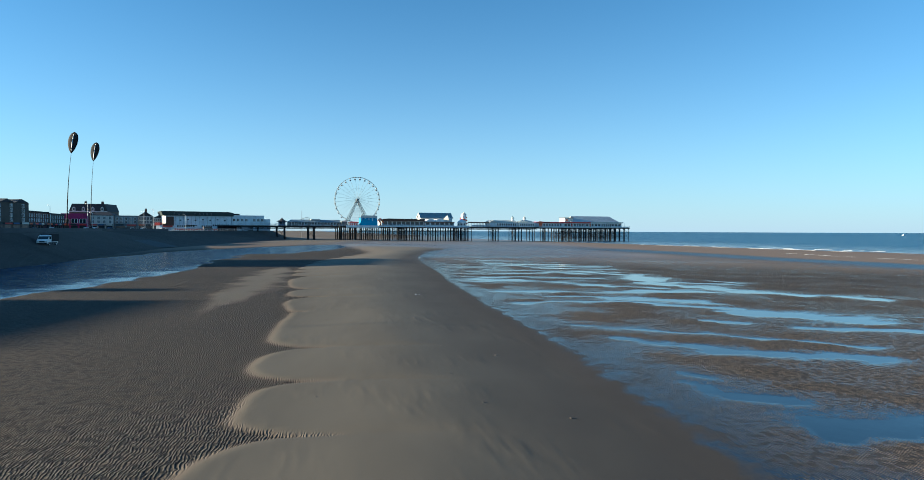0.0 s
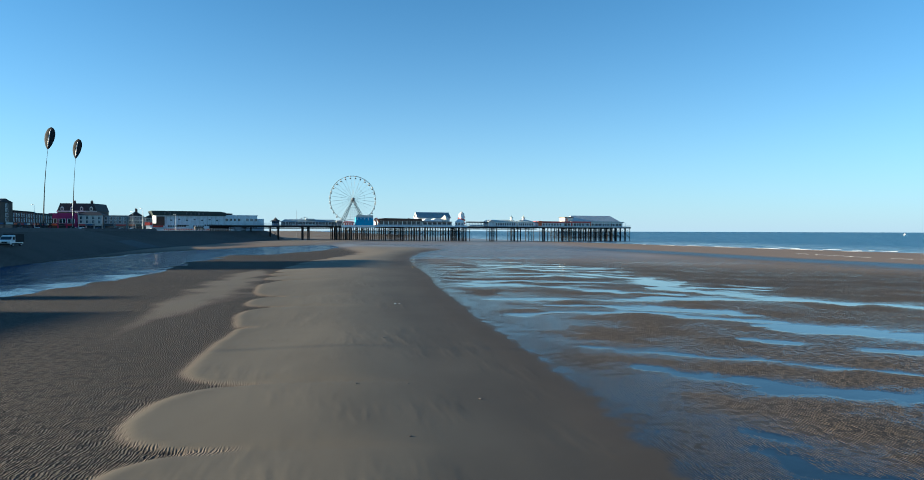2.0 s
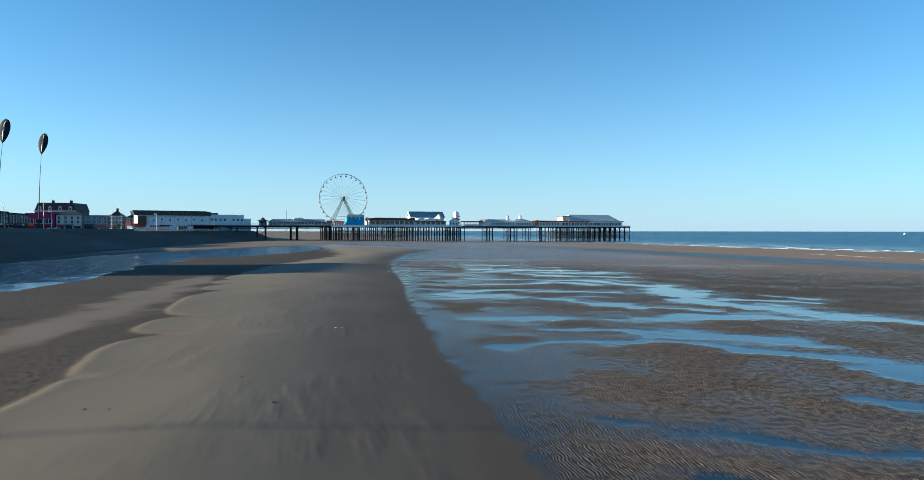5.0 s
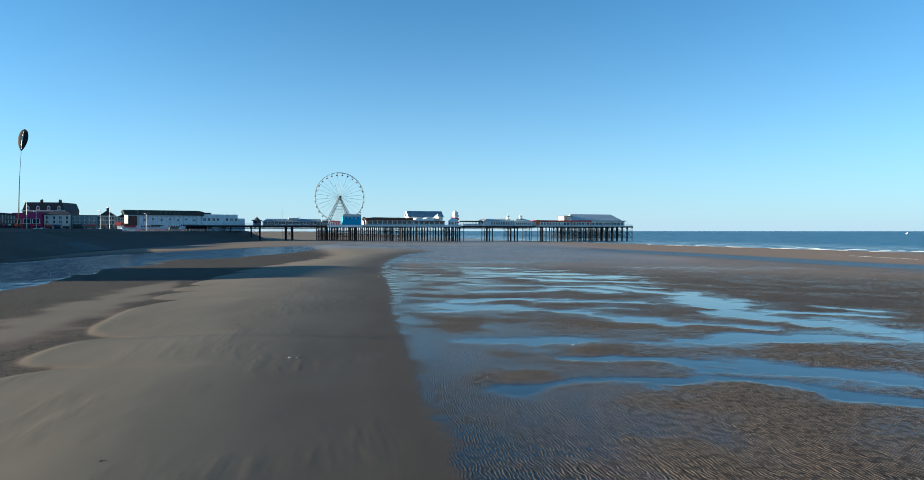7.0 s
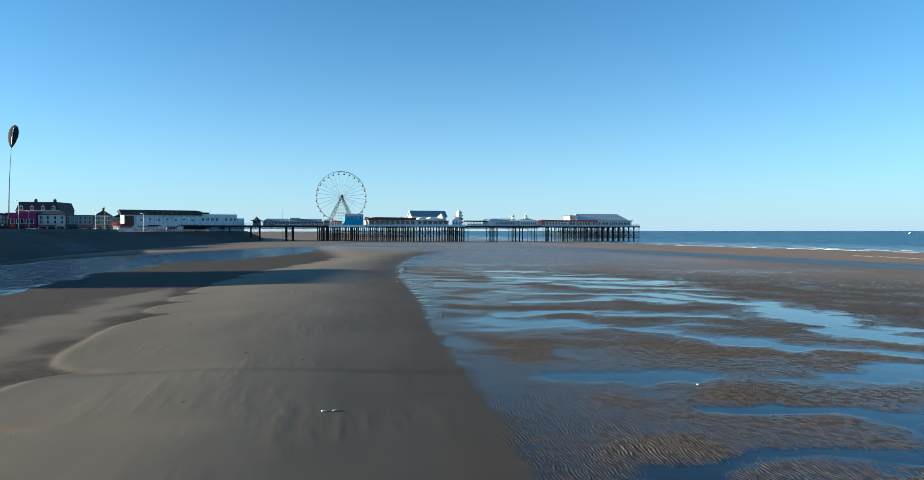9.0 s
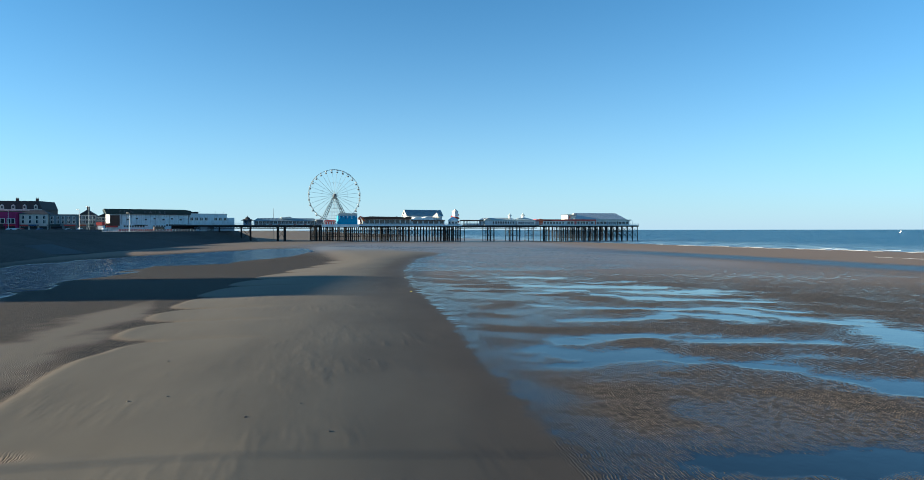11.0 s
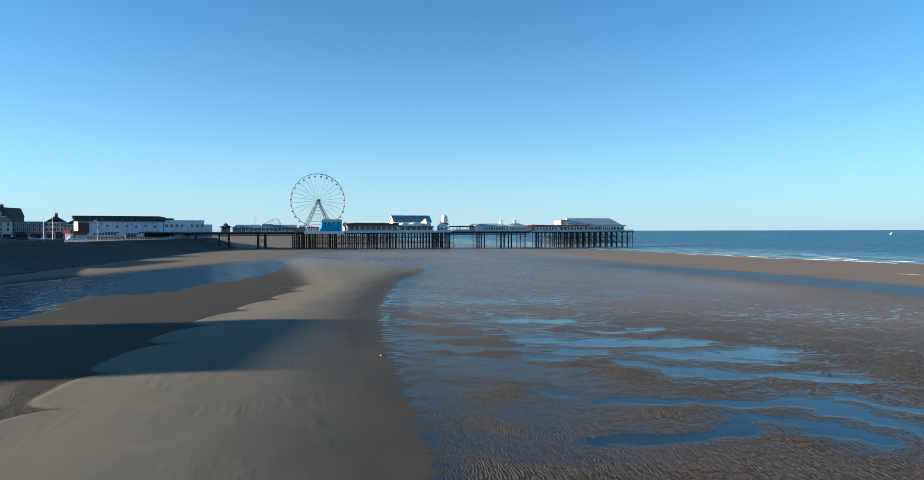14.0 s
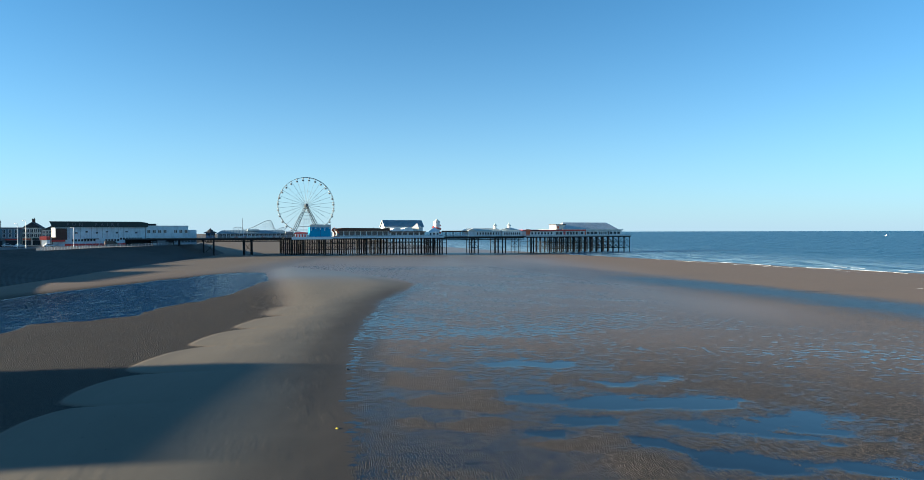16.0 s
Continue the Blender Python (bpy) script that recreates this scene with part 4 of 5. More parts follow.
for i in range(NG):
    a = 2 * math.pi * (i + 0.5) / NG
    repeat("spoke", spoke, wheel, pose(0, -0.9 if i % 2 else 0.9, HUB) @ pose(0, 0, 0, 0, -math.degrees(a)))
    repeat("rim_tie", axle, wheel, move(RW * math.cos(a), 0, HUB + RW * math.sin(a)))
    g = new("gondola")
    g.parent = wheel
    g.matrix_basis = move((RW - 0.25) * math.cos(a), 0, HUB + (RW - 0.25) * math.sin(a) - 0.35) @ Matrix.Diagonal((0.72, 0.72, 0.85, 1))
    for nm, me in (("basket", basket), ("canopy", canopy), ("stem", stem)):
        repeat(nm, me, g, ID)


def lattice_leg(sx, y0, y1):
    """A tapering support leg: two chords joined by zigzag lacing."""
    bm = bmesh.new()
    top, foot = Vector((0, y0, HUB)), Vector((sx * 7.6, y1, 0.6))
    side = Vector((0.46, 0, 0))
    for k in (-1, 1):
        tube(bm, top + side * k * 0.55, foot + side * k * 1.25, 0.13, 0.16, 6)
    n = 14
    for i in range(n):
        f, g = i / n, (i + 1) / n
        k = 1 if i % 2 else -1
        p = top.lerp(foot, f) + side * k * (0.55 + 0.7 * f)
        q = top.lerp(foot, g) - side * k * (0.55 + 0.7 * g)
        tube(bm, p, q, 0.07, n=4)
    return bm


for y0, y1 in ((-2.0, -4.0), (2.0, 4.0)):
    for sx in (-1, 1):
        part("support_leg", lattice_leg(sx, y0, y1), M["wheelgrey"], wheel, "grey-green laced support leg")
for k_ in range(1, 9):
    bm = bmesh.new()
    z = HUB * (1 - k_ / 9.0)
    half = 7.6 * k_ / 9.0
    tube(bm, (-half, -2 - 2 * k_ / 9, z), (half, -2 - 2 * k_ / 9, z), 0.07, n=4)
    part("cross_tie", bm, M["wheelsteel"], wheel)
bm = bmesh.new()
for x in (-3.2, -1.6, 0, 1.6, 3.2):
    tube(bm, (x, 0.4, 0), (x, 0.4, HUB - abs(x) * 2.4 - 0.8), 0.06, n=4)
for z in np.arange(1.0, 14.0, 1.5):
    half = min(3.2, (HUB - z) / 2.5)
    tube(bm, (-half, 0.4, z), (half, 0.4, z), 0.05, n=4)
part("loading_tower", bm, M["wheelsteel"], wheel, "grey lattice loading tower")
bm = bmesh.new()
box(bm, -8.2, 8.2, -5, 5, 0.004, 0.7)
part("platform", bm, M["white"], wheel, "white boarding platform")

# blue hoarding with a crested top
k = thing("blue_ride_booth", on_pier(-66.8, 1.2, DECK), "bright blue panelled fairground booth with crested top", "fairground booth")
walls(k, 10.6, 5.0, 5.2, "blue")
bm = bmesh.new()
n = 18
pts = [(0, 5.2)] + [(0.0 + 10.6 * i / n, 6.0 + 0.7 * abs(math.sin(i * 1.3)) + 0.35 * (i % 2)) for i in range(n + 1)] + [(10.6, 5.2)]
extrude_y(bm, pts[::-1], -0.05, 0.15)
part("crest", bm, M["offwhite"], k, "pale scalloped crest board")
for i in range(9):
    bm = bmesh.new()
    box(bm, 0.5 + i * 1.15, 0.85 + i * 1.15, -0.07, -0.02, 3.4 + 0.5 * (i % 3), 5.0)
    part("panel_motif", bm, M["darkblue" if i % 2 else "white"], k)
for x in (5.25,):
    bm = bmesh.new()
    box(bm, x, x + 0.12, -0.06, 0, 0, 5.2)
    part("seam_strip", bm, M["darkblue"], k)

# red and white stall
k = thing("game_stall", on_pier(-74.0, 1.5, DECK), "low red and white striped game stall", "stall")
walls(k, 5.8, 3.0, 1.9, "white")
bm = bmesh.new()
hip(bm, 0, 5.8, 0, 3.0, 1.9, 2.7, 0.8, 0.3)
part("canopy", bm, M["red"], k, "red canvas canopy")
for i in range(4):
    bm = bmesh.new()
    box(bm, 0.3 + i * 1.4, 1.0 + i * 1.4, -0.06, 0, 0.3, 1.6)
    part("stripe", bm, M["red"], k)
k = thing("small_stall", on_pier(-78.4, 3.0, DECK), "small grey service hut beside the wheel", "hut")
walls(k, 3.6, 3.0, 2.6, "grey")
bm = bmesh.new()
hip(bm, 0, 3.6, 0, 3.0, 2.6, 3.4, 0.9, 0.25)
part("roof", bm, M["roofgrey"], k)

# orange ride arm
k = thing("orange_ride", on_pier(-53.4, 1.4, DECK), "orange and red curved fairground ride figure", "fairground ride")
bm = bmesh.new()
pts = [(-0.9, 0.2), (-0.6, 1.6), (-1.2, 3.0), (-1.9, 4.0), (-1.0, 4.7), (0.1, 4.3), (0.5, 3.2), (1.4, 2.2)]
for (x0, z0), (x1, z1) in zip(pts, pts[1:]):
    tube(bm, (x0, 0, z0), (x1, 0, z1), 0.42, n=7)
part("body", bm, M["orange"], k, smooth=True)
bm = bmesh.new()
for (x0, z0), (x1, z1) in zip(pts[1:5], pts[2:6]):
    tube(bm, (x0 + 0.5, -0.3, z0), (x1 + 0.5, -0.3, z1), 0.16, n=5)
part("trim", bm, M["white"], k)
bm = bmesh.new()
box(bm, -1.6, 1.8, -0.8, 0.8, 0.0, 0.5)
part("base", bm, M["red"], k)

# arcade with brown fascia
k = thing("pier_arcade", on_pier(-52.4, 3.0, DECK), "low arcade with dark brown scalloped roof and pale glazed front", "arcade")
walls(k, 27.5, 13, 3.3, "offwhite")
bm = bmesh.new()
pts = [(0, 3.3), (28, 3.3)] + [(28 - 28 * i / 28, 4.55 + 0.28 * math.sin(i * 0.9) + 0.18 * math.sin(i * 2.3)) for i in range(29)]
extrude_y(bm, pts, -0.9, -0.6)
part("fascia", bm, M["brown"], k, "dark brown wavy fascia board")
bm = bmesh.new()
extrude_y(bm, [(-0.5, 3.3), (28, 3.3), (28, 4.0), (22, 4.7), (4, 4.9), (-0.5, 4.1)], -0.58, 13.2)
part("roof", bm, M["brown"], k)
panes(k, 0.4, 27.2, 0, 0.9, 3.0, 9, 0.5)
posts(k, 0, 27.5, -0.2, 0, 3.3, 9, "white")

# great hall
k = thing("pier_hall", on_pier(-24.0, 13.0, DECK), "large hall with blue-grey pitched roof and white gables", "hall")
walls(k, 22, 9, 5.6, "white")
bm = bmesh.new()
eave = [(-0.5, 5.45), (4.2, 9.0), (4.8, 9.0), (9.5, 5.45), (9.5, 5.65), (4.8, 9.2), (4.2, 9.2), (-0.5, 5.65)]
lo = [bm.verts.new((-0.6, y, z)) for y, z in eave]
hi = [bm.verts.new((22.6, y, z)) for y, z in eave]
for i in range(8):
    bm.faces.new((lo[i], lo[(i + 1) % 8], hi[(i + 1) % 8], hi[i]))
bm.faces.new(lo[::-1])
bm.faces.new(hi)
part("roof", bm, M["roofblue"], k, "blue-grey sheet roof")
for x in (0.0, 21.8):
    bm = bmesh.new()
    lo = [bm.verts.new((x, y, z)) for y, z in ((0, 5.6), (9, 5.6), (4.5, 9.0))]
    hi = [bm.verts.new((x + 0.2, y, z)) for y, z in ((0, 5.6), (9, 5.6), (4.5, 9.0))]
    for i in range(3):
        bm.faces.new((lo[i], lo[(i + 1) % 3], hi[(i + 1) % 3], hi[i]))
    bm.faces.new(lo[::-1])
    bm.faces.new(hi)
    part("gable", bm, M["white"], k, "white painted gable wall")
for x in (-0.62, 22.45):
    bm = bmesh.new()
    for (y0, z0), (y1, z1) in (((-0.6, 5.4), (4.5, 9.25)), ((4.5, 9.25), (9.6, 5.4))):
        tube(bm, (x, y0, z0), (x, y1, z1), 0.16, n=4)
    part("bargeboard", bm, M["white"], k)
bm = bmesh.new()
box(bm, -0.6, 22.6, 4.3, 4.7, 9.16, 9.36)
part("ridge_cap", bm, M["white"], k)

# vaulted front range before the hall
k = thing("vaulted_arcade", on_pier(-24.2, 3.2, DECK), "white front range with two barrel-vaulted roofs", "arcade")
walls(k, 20, 9, 2.9, "white")
for x, w, h in ((1.2, 5.6, 2.0), (7.4, 6.2, 2.2)):
    bm = bmesh.new()
    pts = [(x + w / 2 - w / 2 * math.cos(math.pi * i / 12), 2.9 + h * math.sin(math.pi * i / 12)) for i in range(13)]
    extrude_y(bm, pts[::-1], 0.2, 8.8)
    part("vault", bm, M["white"], k, "white curved vault roof", smooth=False)
bm = bmesh.new()
lathe(bm, ((2.9, 2.9), (2.9, 4.6), (3.3, 4.6), (0.1, 7.4)), 4, (16.5, 3, 0))
part("spire", bm, M["offwhite"], k, "cream pyramid roof")
bm = bmesh.new()
box(bm, -0.3, 20.3, -0.8, 0.0, 2.5, 3.0)
part("fascia", bm, M["brown"], k, "dark brown fascia")
panes(k, 0.5, 20, 0, 0.8, 2.4, 6, 0.7)
posts(k, 0, 20, -0.2, 0, 2.5, 6, "white")

# conical kiosk and the slide tower
k = thing("cone_kiosk", on_pier(1.6, 4.0, DECK), "white kiosk with pointed octagonal roof", "kiosk")
bm = bmesh.new()
lathe(bm, ((2.9, 0), (2.9, 2.7)), 8)
part("wall", bm, M["white"], k)
bm = bmesh.new()
lathe(bm, ((3.3, 2.7), (3.3, 2.85), (0.1, 5.2)), 8)
part("roof", bm, M["pale"], k, "pale pointed roof")
for i in range(8):
    a = math.pi / 4 * i + math.pi / 8
    repeat("window", window_dark, k, pose(2.72 * math.cos(a), 2.72 * math.sin(a), 0.8, 0, 0, math.degrees(a) + 90) @ Matrix.Diagonal((1.2, 1, 1.3, 1)))
k = thing("helter_skelter", on_pier(5.6, 11.0, DECK), "white helter-skelter slide tower with red spiral", "slide tower")
bm = bmesh.new()
lathe(bm, ((2.0, 0), (1.6, 6.3), (1.9, 6.3), (1.9, 8.0)), 12)
part("tower", bm, M["white"], k)
bm = bmesh.new()
lathe(bm, ((2.1, 8.0), (1.8, 8.6), (0.9, 9.2), (0.1, 10.0)), 12)
part("dome", bm, M["offwhite"], k, "pale domed cap")
bm = bmesh.new()
steps = 44
for i in range(steps):
    a, b = 0.32 * i, 0.32 * (i + 1)
    z0, z1 = 6.3 - 0.11 * i, 6.3 - 0.11 * (i + 1)
    tube(bm, (2.3 * math.cos(a), 2.3 * math.sin(a), z0), (2.3 * math.cos(b), 2.3 * math.sin(b), z1), 0.4, n=6)
part("slide", bm, M["red"], k, "red spiral slide")
bm = bmesh.new()
box(bm, -2.3, 2.3, -2.3, 2.3, 0.004, 0.6)
part("base", bm, M["darkblue"], k)

# open terrace with dark pergola
k = thing("terrace_pergola", on_pier(8.6, 3.2, DECK), "dark timber pergola over an open pier terrace", "pergola")
posts(k, 0, 12.5, 0, 0, 2.5, 6, "black", 0.2)
posts(k, 0, 12.5, 7, 0, 2.5, 6, "black", 0.2)
for y in (0, 7):
    bm = bmesh.new()
    box(bm, -0.4, 12.9, y - 0.15, y + 0.15, 2.5, 2.9)
    part("beam", bm, M["black"], k)
for i in range(14):
    bm = bmesh.new()
    box(bm, i * 0.95, i * 0.95 + 0.14, -0.5, 7.5, 2.9, 3.1 + 0.15 * (i % 3 == 0))
    part("rafter", bm, M["black"], k)
bm = bmesh.new()
box(bm, 0.2, 12.3, 0.0, 0.08, 0.1, 1.0)
part("panel", bm, M["pale"], k, "pale balustrade panel")

# pale green hall with cupola, then the pyramid kiosk
k = thing("green_roofed_hall", on_pier(22.0, 3.4, DECK), "white hall with pale green pitched roof and little cupola", "hall")
walls(k, 20.2, 8.6, 2.8, "pale")
bm = bmesh.new()
hip(bm, 4.0, 20.2, 0, 8.6, 2.8, 4.6, 0.8, 0.4)
part("roof", bm, M["roofgreen"], k, "pale green ribbed roof")
bm = bmesh.new()
extrude_y(bm, [(-0.3, 2.8), (4.2, 2.8), (4.2, 3.3), (2.0, 4.5), (-0.3, 3.3)], -0.4, 9.0)
part("gable_roof", bm, M["offwhite"], k, "cream gabled porch roof")
panes(k, 5, 19.6, 0, 0.9, 2.3, 9, 0.6)
posts(k, 4.4, 20.2, -0.1, 0, 2.8, 9, "white")
bm = bmesh.new()
lathe(bm, ((0.95, 4.2), (0.95, 5.9)), 8, (18.5, 4.3, 0))
part("cupola", bm, M["white"], k)
bm = bmesh.new()
lathe(bm, ((1.45, 5.9), (1.35, 6.05), (0.4, 6.9), (0.06, 7.7)), 8, (18.5, 4.3, 0))
part("cupola_roof", bm, M["roofgreen"], k)
k = thing("pyramid_kiosk", on_pier(43.2, 3.0, DECK), "white kiosk with pale pyramid roof and cupola", "kiosk")
walls(k, 12.6, 9, 2.9, "white")
bm = bmesh.new()
hip(bm, 0, 12.6, 0, 9, 2.9, 5.0, 5.6, 0.5)
part("roof", bm, M["roofgreen"], k, "pale pyramid roof")
bm = bmesh.new()
lathe(bm, ((1.0, 4.4), (1.0, 6.1)), 8, (6.3, 4.5, 0))
part("cupola", bm, M["white"], k)
bm = bmesh.new()
lathe(bm, ((1.5, 6.1), (1.4, 6.25), (0.4, 7.1), (0.06, 8.0)), 8, (6.3, 4.5, 0))
part("cupola_roof", bm, M["roofgreen"], k)
panes(k, 0.8, 11.8, 0, 0.8, 2.2, 8, 0.6)

# red-trimmed range
k = thing("red_trimmed_range", on_pier(58.6, 3.0, DECK), "low white range with red fascia on the pier", "pier building")
walls(k, 18.6, 9, 2.9, "white")
bm = bmesh.new()
box(bm, -0.3, 18.2, -0.7, 9.2, 2.75, 3.75)
part("fascia", bm, M["red"], k, "red painted roof fascia")
bm = bmesh.new()
box(bm, -0.4, 2.2, -0.9, -0.72, 0.3, 4.0)
part("end_panel", bm, M["orange"], k, "orange sign panel")
panes(k, 3, 18.2, 0, 0.9, 2.2, 7, 1.0)
bm = bmesh.new()
box(bm, 3.2, 8.5, -0.8, -0.702, 3.0, 3.5)
part("sign_bar", bm, M["black"], k, "dark sign board")

# pavilion at the head
k = thing("pavilion", on_pier(76.0, 4.0, DECK), "large seaward pavilion with pale hipped roof", "pavilion")
bm = bmesh.new()
box(bm, 1.5, 50.5, 0, 16, 0, 3.2)
part("wall", bm, M["white"], k)
bm = bmesh.new()
hip(bm, 9.5, 49.0, 1.5, 15.5, 3.9, 8.2, 4.0, 0.3)
part("roof", bm, M["roofgrey"], k, "pale grey hipped roof")
bm = bmesh.new()
box(bm, 0.5, 51.5, -1.0, 17, 3.2, 3.85)
part("flat_roof", bm, M["offwhite"], k, "white flat roof edge")
bm = bmesh.new()
box(bm, 5.4, 11.6, 3.0, 11, 3.4, 6.6)
part("block", bm, M["offwhite"], k, "cream upper block")
bm = bmesh.new()
box(bm, 5.0, 12.0, 2.6, 11.4, 6.6, 7.0)
part("block_roof", bm, M["stone"], k)
bm = bmesh.new()
box(bm, 6.2, 7.4, 2.9, 2.99, 4.4, 5.8)
part("block_panel", bm, M["orange"], k, "orange painted panel")
bm = bmesh.new()
box(bm, 0.6, 24, -1.10, -1.005, 2.9, 3.82)
part("fascia", bm, M["red"], k, "red fascia strip")
for u0, u1, n in ((3, 8, 2), (10.5, 19, 4), (20.5, 23, 1), (25, 33, 3), (34, 40, 4), (42, 50, 3)):
    panes(k, u0, u1, 0, 0.7 + 0.15 * (n % 2), 2.4, n, 0.6)
for u, w, col in ((8.6, 1.5, "red"), (19.4, 0.9, "darkblue"), (23.4, 1.3, "orange"), (33.2, 0.7, "darkblue"), (40.4, 1.4, "stone")):
    bm = bmesh.new()
    box(bm, u, u + w, -0.06, -0.004, 0.5, 2.6)
    part("sign_bar", bm, M[col], k, "painted poster board")
posts(k, 9.2, 50.4, -0.8, 0, 3.2, 12, "white", 0.18)
bm = bmesh.new()
tube(bm, (54.5, 2, 0), (54.5, 2, 3.4), 0.06, n=5)
part("mast", bm, M["steel"], k)

# a far roller coaster down the coast, and a mast beyond the pier
k = thing("coaster_frame", pose(-402, 1620, -1.0), "white steel lattice roller coaster far down the coast", "roller coaster")
prof = [(-78, 19), (-70, 22), (-62, 21), (-54, 17), (-46, 16), (-38, 19), (-30, 22), (-20, 27), (-10, 32), (-2, 36), (6, 38), (11, 37), (15, 30), (19, 20), (24, 14), (32, 18), (40, 21), (48, 17)]
for y in (0, 4):
    bm = bmesh.new()
    for (x0, z0), (x1, z1) in zip(prof, prof[1:]):
        tube(bm, (x0, y, z0), (x1, y, z1), 0.34, n=5)
    part("track", bm, M["wheelsteel"], k)
for (x, z), (x1, z1) in zip(prof, prof[1:]):
    for f in (0.0, 0.5):
        bm = bmesh.new()
        tube(bm, (x + (x1 - x) * f, 2, 0), (x + (x1 - x) * f, 2, z + (z1 - z) * f), 0.2, n=5)
        part("post", bm, M["wheelsteel"], k)
    bm = bmesh.new()
    tube(bm, (x, 2, z * 0.55), (x1, 2, z1 * 0.95), 0.14, n=4)
    tube(bm, (x, 2, z * 0.95), (x1, 2, z1 * 0.55), 0.14, n=4)
    part("brace", bm, M["wheelsteel"], k)
k = thing("flag_mast", pose(-118, 470, -1.0), "tall thin grey mast beyond the pier", "mast")
bm = bmesh.new()
tube(bm, (0, 0, 0), (0, 0, 21), 0.22, 0.1, 6)
part("pole", bm, M["grey"], k)

# ---- the seafront ----
bm = bmesh.new()
box(bm, -0.5, 0.5, -0.06, 0.02, 0, 1)
win_pane = mesh_of("pane", bm, M["glass"])
bm = bmesh.new()
for a in ((-0.58, -0.5, 0, 1), (0.5, 0.58, 0, 1), (-0.58, 0.58, 1, 1.06), (-0.04, 0.04, 0, 1)):
    box(bm, a[0], a[1], -0.12, 0.0, a[2], a[3])
win_frame = mesh_of("frame", bm, M["white"])
bm = bmesh.new()
box(bm, -0.66, 0.66, -0.22, 0.0, -0.08, 0.0)
win_sill = mesh_of("sill", bm, M["offwhite"])


def window(parent, x, z, w, h, y=0.0, framed=True):
    ob = new("window")
    ob.parent = parent
    ob.matrix_basis = move(x, y, z) @ Matrix.Diagonal((w, 1, h, 1))
    repeat("pane", win_pane, ob, ID)
    if framed:
        repeat("frame", win_frame, ob, ID)
        repeat("sill", win_sill, ob, ID)
    return ob


def front(a, b, z=PROM):
    """The pose whose x axis runs along a front from a to b, looking out along -y."""
    d = Vector((b[0] - a[0], b[1] - a[1], 0))
    return pose(a[0], a[1], z, 0, 0, math.degrees(math.atan2(d.y, d.x))), d.length


def house(name, a, b, depth, height, wall, roof, roof_mat, label, rows=3, cols=6, rise=3.5, win=(1.1, 1.6), shop=None, chimneys=0, group="", framed=True):
    at, w = front(a, b)
    h = thing(name, at, label, "building", group)
    bm = bmesh.new()
    box(bm, 0, w, 0, depth, 0, height)
    part("wall", bm, M[wall], h)
    bm = bmesh.new()
    if roof == "hip":
        hip(bm, 0, w, 0, depth, height, height + rise, min(w, depth) * 0.4, 0.4)
    elif roof == "gables":
        n = max(1, round(w / 8))
        for i in range(n):
            x0, x1 = w * i / n, w * (i + 1) / n
            extrude_y(bm, [(x0, height), (x1, height), ((x0 + x1) / 2, height + rise)], -0.3, depth)
    elif roof == "mansard":
        extrude_y(bm, [(-0.3, height), (w + 0.3, height), (w - 1.4, height + rise), (1.4, height + rise)], 0.3, depth)
    else:
        box(bm, -0.2, w + 0.2, -0.25, depth + 0.2, height, height + rise)
    part("roof", bm, M[roof_mat], h)
    if roof == "mansard":
        n = max(3, int(w / 4.5))
        for i in range(n):
            x = w * (i + 0.5) / n
            bm = bmesh.new()
            extrude_y(bm, [(x - 0.8, height + 0.3), (x + 0.8, height + 0.3), (x + 0.8, height + 2.0), (x, height + 2.7), (x - 0.8, height + 2.0)], -0.15, 2.2)
            part("dormer", bm, M["offwhite"], h)
            window(h, x, height + 0.6, 0.9, 1.2, y=-0.15, framed=False)
        bm = bmesh.new()
        box(bm, -0.3, w + 0.3, -0.35, -0.004, height - 0.5, height + 0.15)
        part("cornice", bm, M["offwhite"], h, "pale moulded cornice")
    z0 = 3.6 if shop else 1.0
    for r in range(rows):
        for c in range(cols):
            zz = z0 + (height - z0 - 0.4) * r / rows
            window(h, w * (c + 0.5) / cols, zz + 0.4, min(win[0], w / cols * 0.7), min(win[1], (height - z0) / rows * 0.65), framed=framed)
    if shop:
        bm = bmesh.new()
        box(bm, 0.1, w - 0.1, -0.5, -0.004, 2.7, 3.4)
        part("shop_fascia", bm, M[shop], h)
        n = max(2, int(w / 4))
        for i in range(n):
            window(h, w * (i + 0.5) / n, 0.3, w / n * 0.8, 2.2, framed=False)
            if framed:
                bm = bmesh.new()
                k = (i * 7 + int(w * 3)) % 6
                box(bm, w * (i + 0.08) / n, w * (i + 0.92 - 0.12 * (k % 2)) / n, -0.62, -0.5, 2.7, 3.3 + 0.12 * (k % 3))
                part("sign_bar", bm, M[("red", "darkblue", "offwhite", "brown", "orange", "green")[k]], h, "painted shop sign board")
                if k % 2:
                    bm = bmesh.new()
                    extrude_y(bm, [(w * (i + 0.1) / n, 2.6), (w * (i + 0.9) / n, 2.6), (w * (i + 0.9) / n, 2.68), (w * (i + 0.1) / n, 2.68)], -1.7, -0.5)
                    part("awning", bm, M[("black", "brown", "darkblue")[k % 3]], h)
    for i in range(chimneys):
        bm = bmesh.new()
        x = w * (i + 0.6) / (chimneys + 0.2)
        box(bm, x - 0.6, x + 0.6, depth * 0.45, depth * 0.45 + 0.9, height + rise * 0.4, height + rise + 1.6)
